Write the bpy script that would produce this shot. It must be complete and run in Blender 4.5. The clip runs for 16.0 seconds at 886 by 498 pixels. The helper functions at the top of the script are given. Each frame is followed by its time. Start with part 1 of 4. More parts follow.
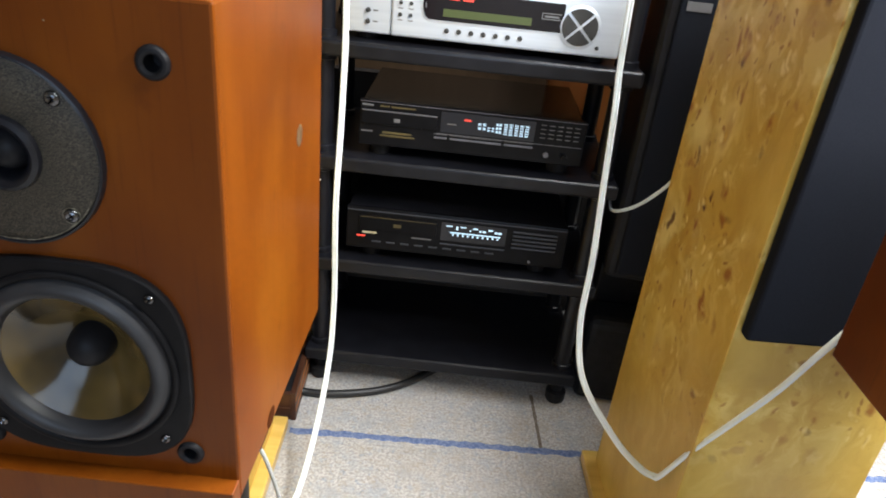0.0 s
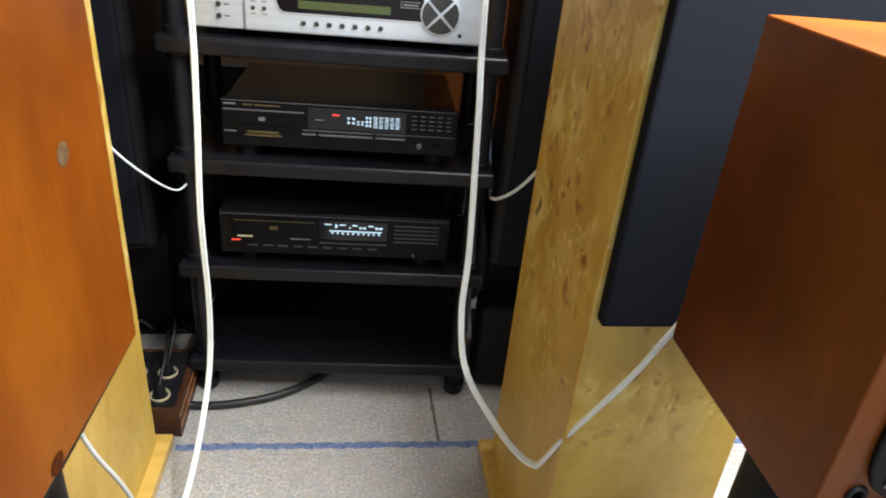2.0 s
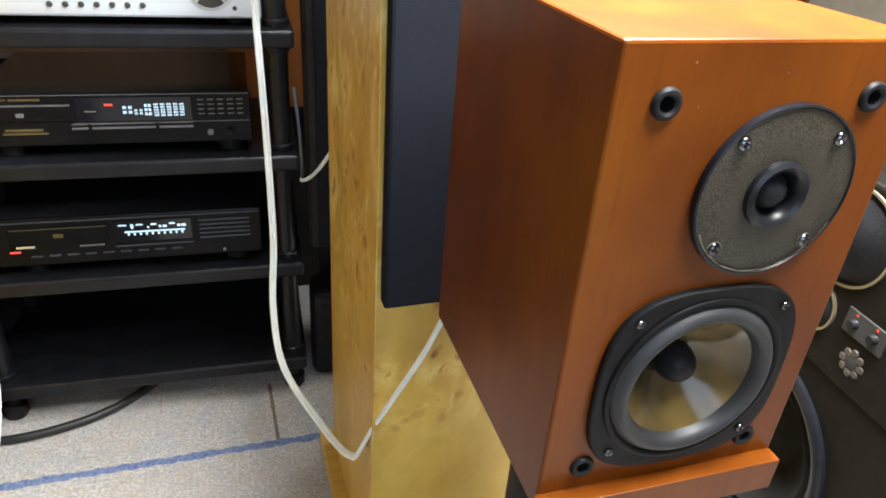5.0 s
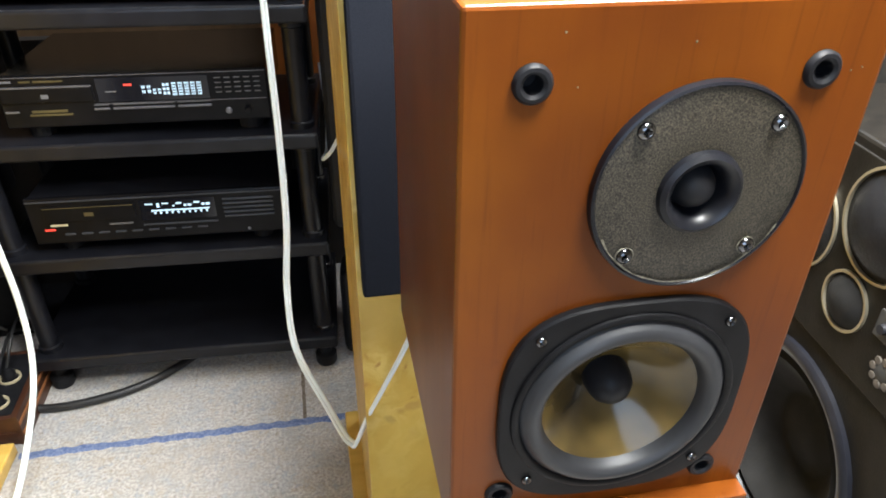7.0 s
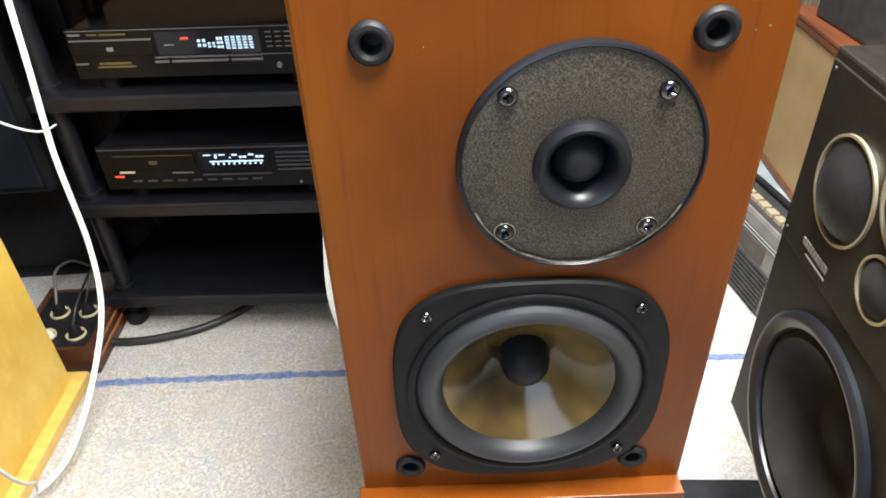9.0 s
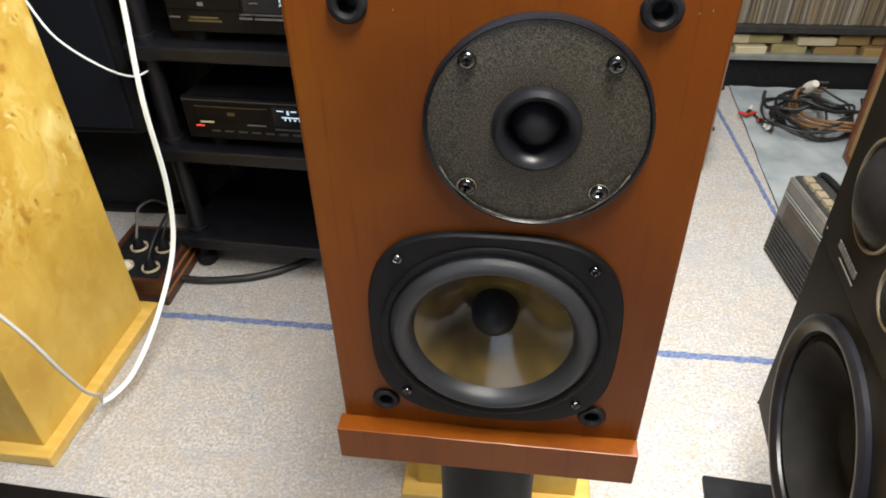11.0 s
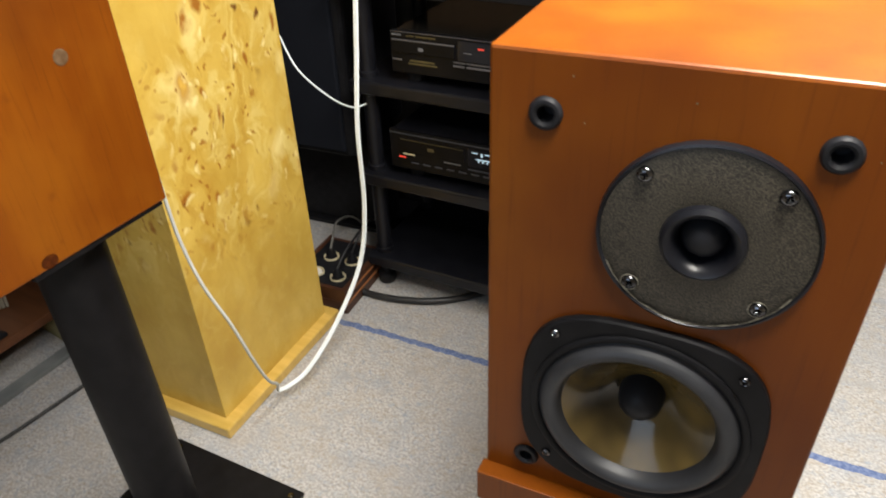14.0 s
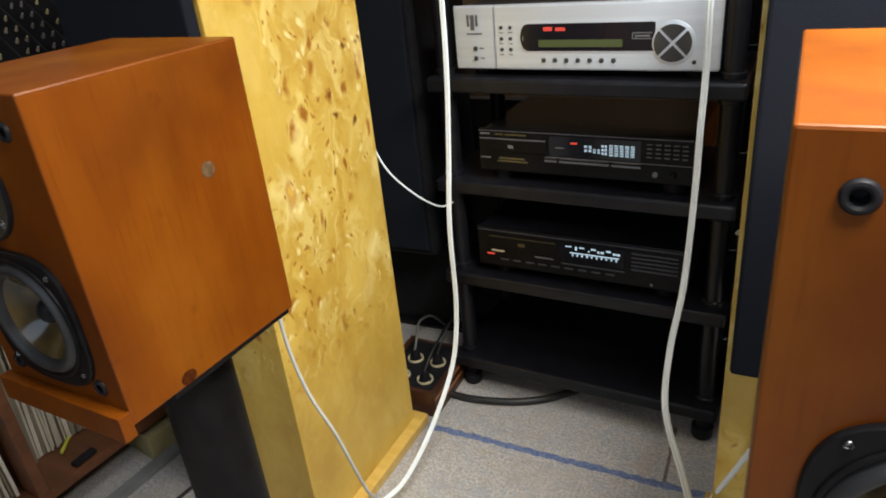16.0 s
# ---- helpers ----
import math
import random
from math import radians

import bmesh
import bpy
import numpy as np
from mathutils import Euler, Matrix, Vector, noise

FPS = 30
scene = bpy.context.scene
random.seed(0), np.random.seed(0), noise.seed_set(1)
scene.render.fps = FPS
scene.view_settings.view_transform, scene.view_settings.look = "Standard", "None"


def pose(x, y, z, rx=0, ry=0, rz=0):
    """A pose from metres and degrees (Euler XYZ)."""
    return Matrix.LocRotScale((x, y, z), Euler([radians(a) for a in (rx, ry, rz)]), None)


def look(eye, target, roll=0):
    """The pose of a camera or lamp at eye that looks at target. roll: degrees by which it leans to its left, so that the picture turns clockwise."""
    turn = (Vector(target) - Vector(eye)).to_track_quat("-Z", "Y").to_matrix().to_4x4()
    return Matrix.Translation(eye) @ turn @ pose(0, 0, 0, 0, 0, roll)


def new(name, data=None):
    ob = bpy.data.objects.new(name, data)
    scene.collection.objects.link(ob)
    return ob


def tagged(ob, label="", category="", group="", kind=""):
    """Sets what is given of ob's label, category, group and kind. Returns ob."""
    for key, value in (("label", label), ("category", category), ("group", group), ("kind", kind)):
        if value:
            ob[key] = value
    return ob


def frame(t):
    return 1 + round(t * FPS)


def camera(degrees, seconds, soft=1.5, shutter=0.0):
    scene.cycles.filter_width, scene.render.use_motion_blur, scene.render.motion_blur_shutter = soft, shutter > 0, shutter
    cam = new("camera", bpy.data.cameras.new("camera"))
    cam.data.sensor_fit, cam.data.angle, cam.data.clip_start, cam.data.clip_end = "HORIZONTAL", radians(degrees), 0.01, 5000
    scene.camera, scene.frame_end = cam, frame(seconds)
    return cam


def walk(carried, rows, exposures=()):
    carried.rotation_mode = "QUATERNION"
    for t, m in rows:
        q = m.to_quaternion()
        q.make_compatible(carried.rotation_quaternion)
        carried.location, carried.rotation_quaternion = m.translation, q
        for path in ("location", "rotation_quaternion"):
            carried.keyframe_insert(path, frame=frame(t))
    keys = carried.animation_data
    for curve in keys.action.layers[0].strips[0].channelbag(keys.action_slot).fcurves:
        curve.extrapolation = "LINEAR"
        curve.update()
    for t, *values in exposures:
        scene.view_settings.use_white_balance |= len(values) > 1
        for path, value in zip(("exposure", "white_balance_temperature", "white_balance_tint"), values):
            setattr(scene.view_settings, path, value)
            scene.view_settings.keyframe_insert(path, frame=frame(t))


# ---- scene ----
cam = camera(65.5, 16.0, soft=1.8, shutter=0.4)
PATH = [
    (0, (0.1854, 0.0395, 0.9958), (-0.076, 1.7923, 0.0688), 6.14),
    (0.5, (0.2103, 0.0467, 1.0012), (-0.0292, 1.8035, 0.0757), 5.00),
    (1, (0.2326, 0.0536, 1.0047), (0.0259, 1.8124, 0.0752), 5.17),
    (1.5, (0.248, 0.062, 1.0033), (0.1265, 1.831, 0.0782), 6.06),
    (2, (0.2745, 0.0847, 1.0078), (0.216, 1.8463, 0.0626), 5.46),
    (2.5, (0.292, 0.0863, 1.0116), (0.3243, 1.8452, 0.0603), 5.67),
    (3, (0.312, 0.1022, 1.0063), (0.4089, 1.8541, 0.0463), 5.83),
    (3.5, (0.3437, 0.1233, 1.0065), (0.4864, 1.8566, 0.0189), 4.67),
    (4, (0.376, 0.1353, 1.002), (0.5638, 1.8644, 0.0145), 4.12),
    (4.5, (0.3978, 0.1392, 1.0005), (0.6356, 1.8595, 0.0085), 4.18),
    (4.7, (0.4035, 0.1353, 1.0014), (0.6631, 1.8564, 0.0162), 4.47),
    (6.8, (0.5205, 0.1777, 0.9957), (0.5553, 1.874, -0.0632), 0.51),
    (7, (0.5296, 0.1815, 0.9945), (0.5331, 1.8732, -0.0725), 0.63),
    (7.5, (0.5574, 0.1941, 0.9922), (0.4849, 1.8664, -0.1024), -0.41),
    (8, (0.5852, 0.2039, 0.9902), (0.4453, 1.8564, -0.1276), -0.92),
    (8.5, (0.6141, 0.2094, 0.9892), (0.3949, 1.8387, -0.1498), -2.00),
    (9, (0.6333, 0.2053, 0.9895), (0.3428, 1.8051, -0.175), -2.41),
    (11.5, (0.7091, 0.1825, 1.0007), (0.1223, 1.6536, -0.2206), -1.19),
    (12, (0.7238, 0.1833, 1.0075), (0.0468, 1.6082, -0.2219), -1.01),
    (12.5, (0.7316, 0.1781, 1.012), (-0.0108, 1.5965, -0.1868), 0.35),
    (13, (0.7273, 0.1729, 1.0199), (-0.1009, 1.5494, -0.1715), 1.69),
    (13.5, (0.722, 0.1684, 1.027), (-0.1829, 1.5136, -0.1442), 0.42),
    (14, (0.7064, 0.1659, 1.0365), (-0.2692, 1.51, -0.0778), -2.14),
    (14.5, (0.6854, 0.1535, 1.0459), (-0.3405, 1.5042, -0.0139), -3.92),
    (15, (0.6543, 0.1503, 1.0386), (-0.414, 1.5167, 0.0428), -4.77),
    (15.5, (0.6276, 0.1444, 1.0351), (-0.4855, 1.5195, 0.1023), -5.57),
    (16, (0.5929, 0.1242, 1.03), (-0.5368, 1.5275, 0.1614), -5.94),
]
EXPOSURES = [(0.0, -0.2, 5950, 10), (1.0, -0.5, 5950, 10), (2.0, -0.48, 6000, 10), (3.0, -0.14, 6000, 10), (4.5, -0.03, 6000, 10), (7.0, 0.05, 5950, 9), (9.0, 0.08, 6050, 9), (11.5, -0.75, 6400, 12), (12.5, -0.9, 6400, 12), (14.0, -0.9, 6400, 11), (16.0, -1.0, 6250, 10)]
walk(cam, [(t, look(eye, target, roll)) for t, eye, target, roll in PATH], EXPOSURES)

# ---- world and lights ----
ROOM = 10.0                                   # the room's turn about z, degrees
world = bpy.data.worlds.new("world")
scene.world = world
world.use_nodes = True
bg = world.node_tree.nodes["Background"]
bg.inputs[0].default_value = (0.9, 0.95, 1.0, 1)
bg.inputs[1].default_value = 0.05


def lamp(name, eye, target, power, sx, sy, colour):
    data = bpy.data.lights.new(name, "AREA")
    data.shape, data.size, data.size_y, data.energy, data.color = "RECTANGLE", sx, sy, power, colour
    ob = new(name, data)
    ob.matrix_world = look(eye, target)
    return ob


# Unseen overhead lamps without fittings; the low one is added to brighten speaker tops.
lamp("added_low_overhead_lamp", (0.76, 0.61, 1.47), (0.76, 0.611, 0), 63, 0.22, 0.75, (1.0, 0.955, 0.86))
lamp("unseen_ceiling_lamp", (0.68, 1.15, 2.5), (0.68, 1.151, 0), 74, 0.3, 1.9, (1.0, 0.972, 0.91))
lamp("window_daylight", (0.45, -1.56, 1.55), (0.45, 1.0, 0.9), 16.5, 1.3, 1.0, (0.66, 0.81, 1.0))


# ---- materials ----
def mat(name, a, b=None, rough=0.5, metal=0.0, scale=20.0, detail=4.0, stretch=(1, 1, 1), bump=0.0, bump_scale=None, spec=0.5, coat=0.0,
        lo=0.35, hi=0.65, rough_var=0.0, jitter=0.0):
    """A noise-mottled surface between two base colours, with relief."""
    m = bpy.data.materials.new(name)
    m.use_nodes = True
    nt = m.node_tree
    n, l = nt.nodes, nt.links
    p = n["Principled BSDF"]
    p.inputs["Roughness"].default_value, p.inputs["Metallic"].default_value = rough, metal
    p.inputs["Specular IOR Level"].default_value, p.inputs["Coat Weight"].default_value = spec, coat
    b = b or a
    tc = n.new("ShaderNodeTexCoord")
    mp = n.new("ShaderNodeMapping")
    mp.inputs["Scale"].default_value = stretch
    l.new(tc.outputs["Object"], mp.inputs["Vector"])
    ns = n.new("ShaderNodeTexNoise")
    ns.inputs["Scale"].default_value, ns.inputs["Detail"].default_value = scale, detail
    l.new(mp.outputs[0], ns.inputs["Vector"])
    rp = n.new("ShaderNodeValToRGB")
    rp.color_ramp.elements[0].position, rp.color_ramp.elements[1].position = lo, hi
    rp.color_ramp.elements[0].color, rp.color_ramp.elements[1].color = (*a, 1), (*b, 1)
    l.new(ns.outputs["Fac"], rp.inputs[0])
    out = rp.outputs[0]
    if jitter:
        oi = n.new("ShaderNodeObjectInfo")
        mr = n.new("ShaderNodeMapRange")
        mr.inputs[3].default_value, mr.inputs[4].default_value = 1 - jitter, 1 + jitter
        l.new(oi.outputs["Random"], mr.inputs[0])
        hs = n.new("ShaderNodeHueSaturation")
        l.new(mr.outputs[0], hs.inputs["Value"])
        l.new(out, hs.inputs["Color"])
        out = hs.outputs[0]
    l.new(out, p.inputs["Base Color"])
    if rough_var:
        mr = n.new("ShaderNodeMapRange")
        mr.inputs[3].default_value, mr.inputs[4].default_value = rough - rough_var, rough + rough_var
        n2 = n.new("ShaderNodeTexNoise")
        n2.inputs["Scale"].default_value, n2.inputs["Detail"].default_value = 9.0, 6.0
        l.new(tc.outputs["Object"], n2.inputs["Vector"])
        l.new(n2.outputs["Fac"], mr.inputs[0])
        l.new(mr.outputs[0], p.inputs["Roughness"])
    if bump:
        bp = n.new("ShaderNodeBump")
        bp.inputs["Strength"].default_value, bp.inputs["Distance"].default_value = bump, 0.002
        if bump_scale:
            n3 = n.new("ShaderNodeTexNoise")
            n3.inputs["Scale"].default_value, n3.inputs["Detail"].default_value = bump_scale, 3.0
            l.new(mp.outputs[0], n3.inputs["Vector"])
            l.new(n3.outputs["Fac"], bp.inputs["Height"])
        else:
            l.new(ns.outputs["Fac"], bp.inputs["Height"])
        l.new(bp.outputs[0], p.inputs["Normal"])
    return m


def glow(name, colour, power):
    m = bpy.data.materials.new(name)
    m.use_nodes = True
    p = m.node_tree.nodes["Principled BSDF"]
    p.inputs["Base Color"].default_value = (0.02, 0.02, 0.02, 1)
    p.inputs["Emission Color"].default_value, p.inputs["Emission Strength"].default_value = (*colour, 1), power
    return m


def cherry_material():
    """Stained cherry: fine upright grain under broad darker and lighter clouds, thin satin lacquer."""
    m = mat("cherry_veneer", (0.132, 0.0300, 0.0016), (0.190, 0.0510, 0.0026), 0.34, scale=4.5, detail=9, stretch=(7, 7, 0.6), bump=0.04, spec=0.24, rough_var=0.09, lo=0.22, hi=0.8)
    nt = m.node_tree
    n, l = nt.nodes, nt.links
    p = n["Principled BSDF"]
    last = p.inputs["Base Color"].links[0].from_socket
    tc = n.new("ShaderNodeTexCoord")
    for scale, stretch, lo, hi, colour, strength in ((6.0, (1, 1, 0.8), 0.50, 0.68, (0.240, 0.078, 0.0045), 0.6), (4.0, (1.3, 1.3, 1), 0.48, 0.66, (0.082, 0.0165, 0.0014), 0.75), (60.0, (6, 6, 0.25), 0.56, 0.72, (0.075, 0.016, 0.002), 0.35), (30.0, (1, 1, 1), 0.66, 0.74, (0.085, 0.018, 0.003), 0.4)):
        mp = n.new("ShaderNodeMapping")
        mp.inputs["Scale"].default_value, mp.inputs["Location"].default_value = stretch, (scale * 0.37, scale * 0.11, scale * 0.23)
        l.new(tc.outputs["Object"], mp.inputs["Vector"])
        ns = n.new("ShaderNodeTexNoise")
        ns.inputs["Scale"].default_value, ns.inputs["Detail"].default_value = scale, 4.0
        l.new(mp.outputs[0], ns.inputs["Vector"])
        mr = n.new("ShaderNodeMapRange")
        mr.inputs[1].default_value, mr.inputs[2].default_value, mr.inputs[4].default_value = lo, hi, strength
        l.new(ns.outputs["Fac"], mr.inputs[0])
        mx = n.new("ShaderNodeMixRGB")
        mx.inputs[2].default_value = (*colour, 1)
        l.new(mr.outputs[0], mx.inputs[0])
        l.new(last, mx.inputs[1])
        last = mx.outputs[0]
    l.new(last, p.inputs["Base Color"])
    return m


CHERRY = cherry_material()


def burl_material():
    """Yellow poplar burl: cloudy figure, curly pale bands, clusters of small brown eyes."""
    m = mat("burl_veneer", (0.50, 0.305, 0.040), (0.70, 0.48, 0.095), 0.44, scale=6, detail=8, stretch=(1.6, 1.6, 1), coat=0.08, rough_var=0.05, lo=0.3, hi=0.72)
    nt = m.node_tree
    n, l = nt.nodes, nt.links
    p = n["Principled BSDF"]

    def add(kind, **v):
        node = n.new(kind)
        for k, x in v.items():
            node.inputs[k.replace("_", " ")].default_value = x
        return node

    def maths(op, a, b):
        node = n.new("ShaderNodeMath")
        node.operation = op
        for k, x in enumerate((a, b)):
            if isinstance(x, (int, float)):
                node.inputs[k].default_value = x
            else:
                l.new(x, node.inputs[k])
        return node.outputs[0]

    def ramp(x, a, b, c=0.0, d=1.0):
        node = n.new("ShaderNodeMapRange")
        for k, v in zip((1, 2, 3, 4), (a, b, c, d)):
            node.inputs[k].default_value = v
        l.new(x, node.inputs[0])
        return node.outputs[0]

    def blend(f, a, colour):
        mx = n.new("ShaderNodeMixRGB")
        mx.inputs[2].default_value = (*colour, 1)
        l.new(f, mx.inputs[0])
        l.new(a, mx.inputs[1])
        return mx.outputs[0]

    last = p.inputs["Base Color"].links[0].from_socket
    tc = n.new("ShaderNodeTexCoord")
    warp = add("ShaderNodeTexNoise", Scale=11.0, Detail=5.0)
    l.new(tc.outputs["Object"], warp.inputs["Vector"])
    bent = n.new("ShaderNodeMixRGB")
    bent.blend_type, bent.inputs[0].default_value = "LINEAR_LIGHT", 0.05
    l.new(tc.outputs["Object"], bent.inputs[1])
    l.new(warp.outputs["Color"], bent.inputs[2])
    mp = n.new("ShaderNodeMapping")
    mp.inputs["Scale"].default_value = (1.0, 1.0, 0.6)
    l.new(bent.outputs[0], mp.inputs["Vector"])
    curl = add("ShaderNodeTexNoise", Scale=17.0, Detail=7.0, Distortion=1.6)
    l.new(mp.outputs[0], curl.inputs["Vector"])
    cluster = add("ShaderNodeTexNoise", Scale=5.5, Detail=2.5)
    l.new(tc.outputs["Object"], cluster.inputs["Vector"])
    xyz = n.new("ShaderNodeSeparateXYZ")
    l.new(tc.outputs["Object"], xyz.inputs[0])
    field = maths("MULTIPLY", ramp(xyz.outputs["Z"], 0.30, 0.46), ramp(cluster.outputs["Fac"], 0.41, 0.50))
    some = maths("ADD", maths("MULTIPLY", field, 0.7), 0.3)
    last = blend(maths("MULTIPLY", ramp(curl.outputs["Fac"], 0.50, 0.64, 0.0, 0.55), some), last, (0.80, 0.64, 0.21))
    last = blend(maths("MULTIPLY", ramp(curl.outputs["Fac"], 0.46, 0.34, 0.0, 0.55), some), last, (0.46, 0.25, 0.026))
    for scale, size, colour, strength, share in ((11.5, 0.42, (0.86, 0.70, 0.27), 0.8, 0.45), (11.5, 0.27, (0.42, 0.185, 0.016), 0.85, 0.62), (11.5, 0.15, (0.70, 0.43, 0.07), 0.9, 0.62), (31.0, 0.33, (0.33, 0.115, 0.008), 0.95, 0.42), (24.0, 0.19, (0.14, 0.040, 0.005), 0.95, 0.42), (70.0, 0.30, (0.34, 0.13, 0.010), 0.85, 0.5), (48.0, 0.36, (0.88, 0.74, 0.32), 0.7, 0.55)):
        v = add("ShaderNodeTexVoronoi", Scale=scale)
        l.new(mp.outputs[0], v.inputs["Vector"])
        pick = n.new("ShaderNodeSeparateXYZ")
        l.new(v.outputs["Color"], pick.inputs[0])
        spot = maths("MULTIPLY", ramp(v.outputs["Distance"], size * 0.4, size, strength, 0.0), maths("GREATER_THAN", pick.outputs[0], share))
        last = blend(maths("MULTIPLY", spot, field), last, colour)
    relief = n.new("ShaderNodeBump")
    relief.inputs["Strength"].default_value, relief.inputs["Distance"].default_value = 0.35, 0.0025
    l.new(maths("MULTIPLY", curl.outputs["Fac"], some), relief.inputs["Height"])
    l.new(relief.outputs[0], p.inputs["Normal"])
    l.new(last, p.inputs["Base Color"])
    return m


def carpet_material():
    """Short cut pile: pale and dark flecks, faint brown and blue clouds, footworn."""
    m = mat("carpet", (0.365, 0.352, 0.336), (0.575, 0.556, 0.535), 0.97, scale=190, detail=4, bump=0.8, spec=0.1, lo=0.38, hi=0.62)
    nt = m.node_tree
    n, l = nt.nodes, nt.links
    p = n["Principled BSDF"]
    last = p.inputs["Base Color"].links[0].from_socket
    tc = n.new("ShaderNodeTexCoord")
    for scale, lo, hi, colour, strength in ((95.0, 0.54, 0.66, (0.36, 0.305, 0.24), 0.55), (80.0, 0.55, 0.68, (0.29, 0.34, 0.42), 0.55), (150.0, 0.58, 0.68, (0.20, 0.18, 0.165), 0.5), (26.0, 0.48, 0.70, (0.40, 0.34, 0.27), 0.45), (21.0, 0.50, 0.72, (0.31, 0.345, 0.40), 0.45), (7.0, 0.45, 0.75, (0.46, 0.41, 0.35), 0.35), (5.0, 0.5, 0.8, (0.36, 0.39, 0.44), 0.4)):
        ns = n.new("ShaderNodeTexNoise")
        ns.inputs["Scale"].default_value, ns.inputs["Detail"].default_value = scale, 3.0
        off = n.new("ShaderNodeMapping")
        off.inputs["Location"].default_value = (scale * 0.13, scale * 0.29, 0)
        l.new(tc.outputs["Object"], off.inputs["Vector"])
        l.new(off.outputs[0], ns.inputs["Vector"])
        mr = n.new("ShaderNodeMapRange")
        mr.inputs[1].default_value, mr.inputs[2].default_value, mr.inputs[4].default_value = lo, hi, strength
        l.new(ns.outputs["Fac"], mr.inputs[0])
        mx = n.new("ShaderNodeMixRGB")
        mx.inputs[2].default_value = (*colour, 1)
        l.new(mr.outputs[0], mx.inputs[0])
        l.new(last, mx.inputs[1])
        last = mx.outputs[0]
    l.new(last, p.inputs["Base Color"])
    return m


def cone_material():
    """Clear brown plastic cone: amber with smoky dark patches, wet gloss."""
    m = mat("amber_polypropylene_cone", (0.026, 0.019, 0.009), (0.180, 0.120, 0.036), 0.15, scale=24, detail=2.0, coat=0.2, spec=0.42, rough_var=0.07, lo=0.3, hi=0.7)
    nt = m.node_tree
    n, l = nt.nodes, nt.links
    p = n["Principled BSDF"]
    p.inputs["Coat Roughness"].default_value = 0.06
    return m


BURL = burl_material()
CARPET = carpet_material()
BLACK = mat("black_plastic", (0.0095, 0.0097, 0.0115), (0.0148, 0.0150, 0.0178), 0.48, scale=60, bump=0.05, bump_scale=500, spec=0.20)
SATIN = mat("black_satin_metal", (0.0060, 0.0063, 0.0088), (0.0098, 0.0102, 0.0136), 0.33, scale=30, bump=0.03, bump_scale=300, spec=0.32, rough_var=0.08)
CLOTH = mat("black_grille_cloth", (0.0100, 0.0115, 0.0165), (0.0150, 0.0168, 0.0230), 0.95, scale=900, bump=0.1, spec=0.06)
SILVER = mat("brushed_aluminium", (0.58, 0.63, 0.70), (0.66, 0.71, 0.78), 0.38, metal=0.45, scale=90, stretch=(0.02, 1, 1), bump=0.02)
WHITE = mat("white_cable_pvc", (0.82, 0.89, 0.91), (0.87, 0.94, 0.96), 0.42, scale=40)
PAINT = mat("wall_paint", (0.46, 0.40, 0.31), (0.54, 0.47, 0.37), 0.8, scale=12, bump=0.1, bump_scale=200)
CEILING = mat("ceiling_paint", (0.55, 0.54, 0.52), (0.60, 0.59, 0.57), 0.9, scale=12)
TAPE = mat("blue_carpet_seam", (0.085, 0.125, 0.27), (0.19, 0.24, 0.39), 0.9, scale=180, bump=0.4)
# White cable greyed down: its shade is put into the colour.
SHADEDPVC = mat("shaded_white_cable_pvc", (0.52, 0.53, 0.50), (0.60, 0.61, 0.58), 0.42, scale=40)
CLEAR_CONE = cone_material()
RUBBER = mat("grey_rubber", (0.017, 0.0178, 0.0205), (0.026, 0.027, 0.031), 0.46, scale=30, detail=5, rough_var=0.06)
PLATE = mat("speckled_grey_plate", (0.016, 0.0142, 0.0108), (0.118, 0.102, 0.074), 0.42, metal=0.25, scale=1350, detail=6.0, bump=0.25, lo=0.38, hi=0.74, rough_var=0.12)
WORN = mat("worn_metal_edge", (0.11, 0.10, 0.075), (0.30, 0.28, 0.22), 0.4, metal=0.5, scale=300, detail=3, lo=0.4, hi=0.6)
CHROME = mat("screw_steel", (0.10, 0.10, 0.105), (0.19, 0.19, 0.20), 0.18, metal=1.0, scale=60)


PLAIN_YELLOW = mat("yellow_maple_edging", (0.58, 0.37, 0.075), (0.70, 0.47, 0.12), 0.32, scale=8, detail=6, stretch=(1, 6, 6), coat=0.2)
DARKPLATE = mat("dark_front_plate", (0.0034, 0.0034, 0.0043), (0.0060, 0.0059, 0.0072), 0.30, scale=25, detail=4, bump=0.02, bump_scale=400, spec=0.14)
GREYTEXT = mat("grey_print", (0.10, 0.10, 0.107), (0.14, 0.14, 0.148), 0.6)
GOLDTEXT = mat("gold_print", (0.065, 0.050, 0.018), (0.09, 0.070, 0.026), 0.5)
BARGREY = mat("silver_key", (0.13, 0.13, 0.148), (0.18, 0.18, 0.20), 0.35, metal=0.5)
GLASSBLACK = mat("black_display_window", (0.006, 0.006, 0.009), (0.012, 0.012, 0.016), 0.12, scale=4)
VENT = mat("blue_grey_rib", (0.028, 0.032, 0.042), (0.042, 0.047, 0.06), 0.4)
BROWNBOX = mat("dark_red_wood", (0.105, 0.040, 0.018), (0.17, 0.066, 0.027), 0.4, scale=6, detail=6, stretch=(5, 0.6, 5), bump=0.06)
PLY = mat("orange_plywood", (0.30, 0.115, 0.04), (0.42, 0.18, 0.07), 0.55, scale=8, detail=6, stretch=(5, 0.6, 5))
MONITOR = mat("black_monitor_front", (0.0052, 0.0045, 0.0038), (0.0092, 0.0079, 0.0064), 0.48, scale=60, detail=4, bump=0.15, bump_scale=350, spec=0.18)
CONE = mat("dark_paper_cone", (0.010, 0.0098, 0.0095), (0.016, 0.0155, 0.015), 0.75, scale=30, bump=0.2, bump_scale=200, spec=0.2)
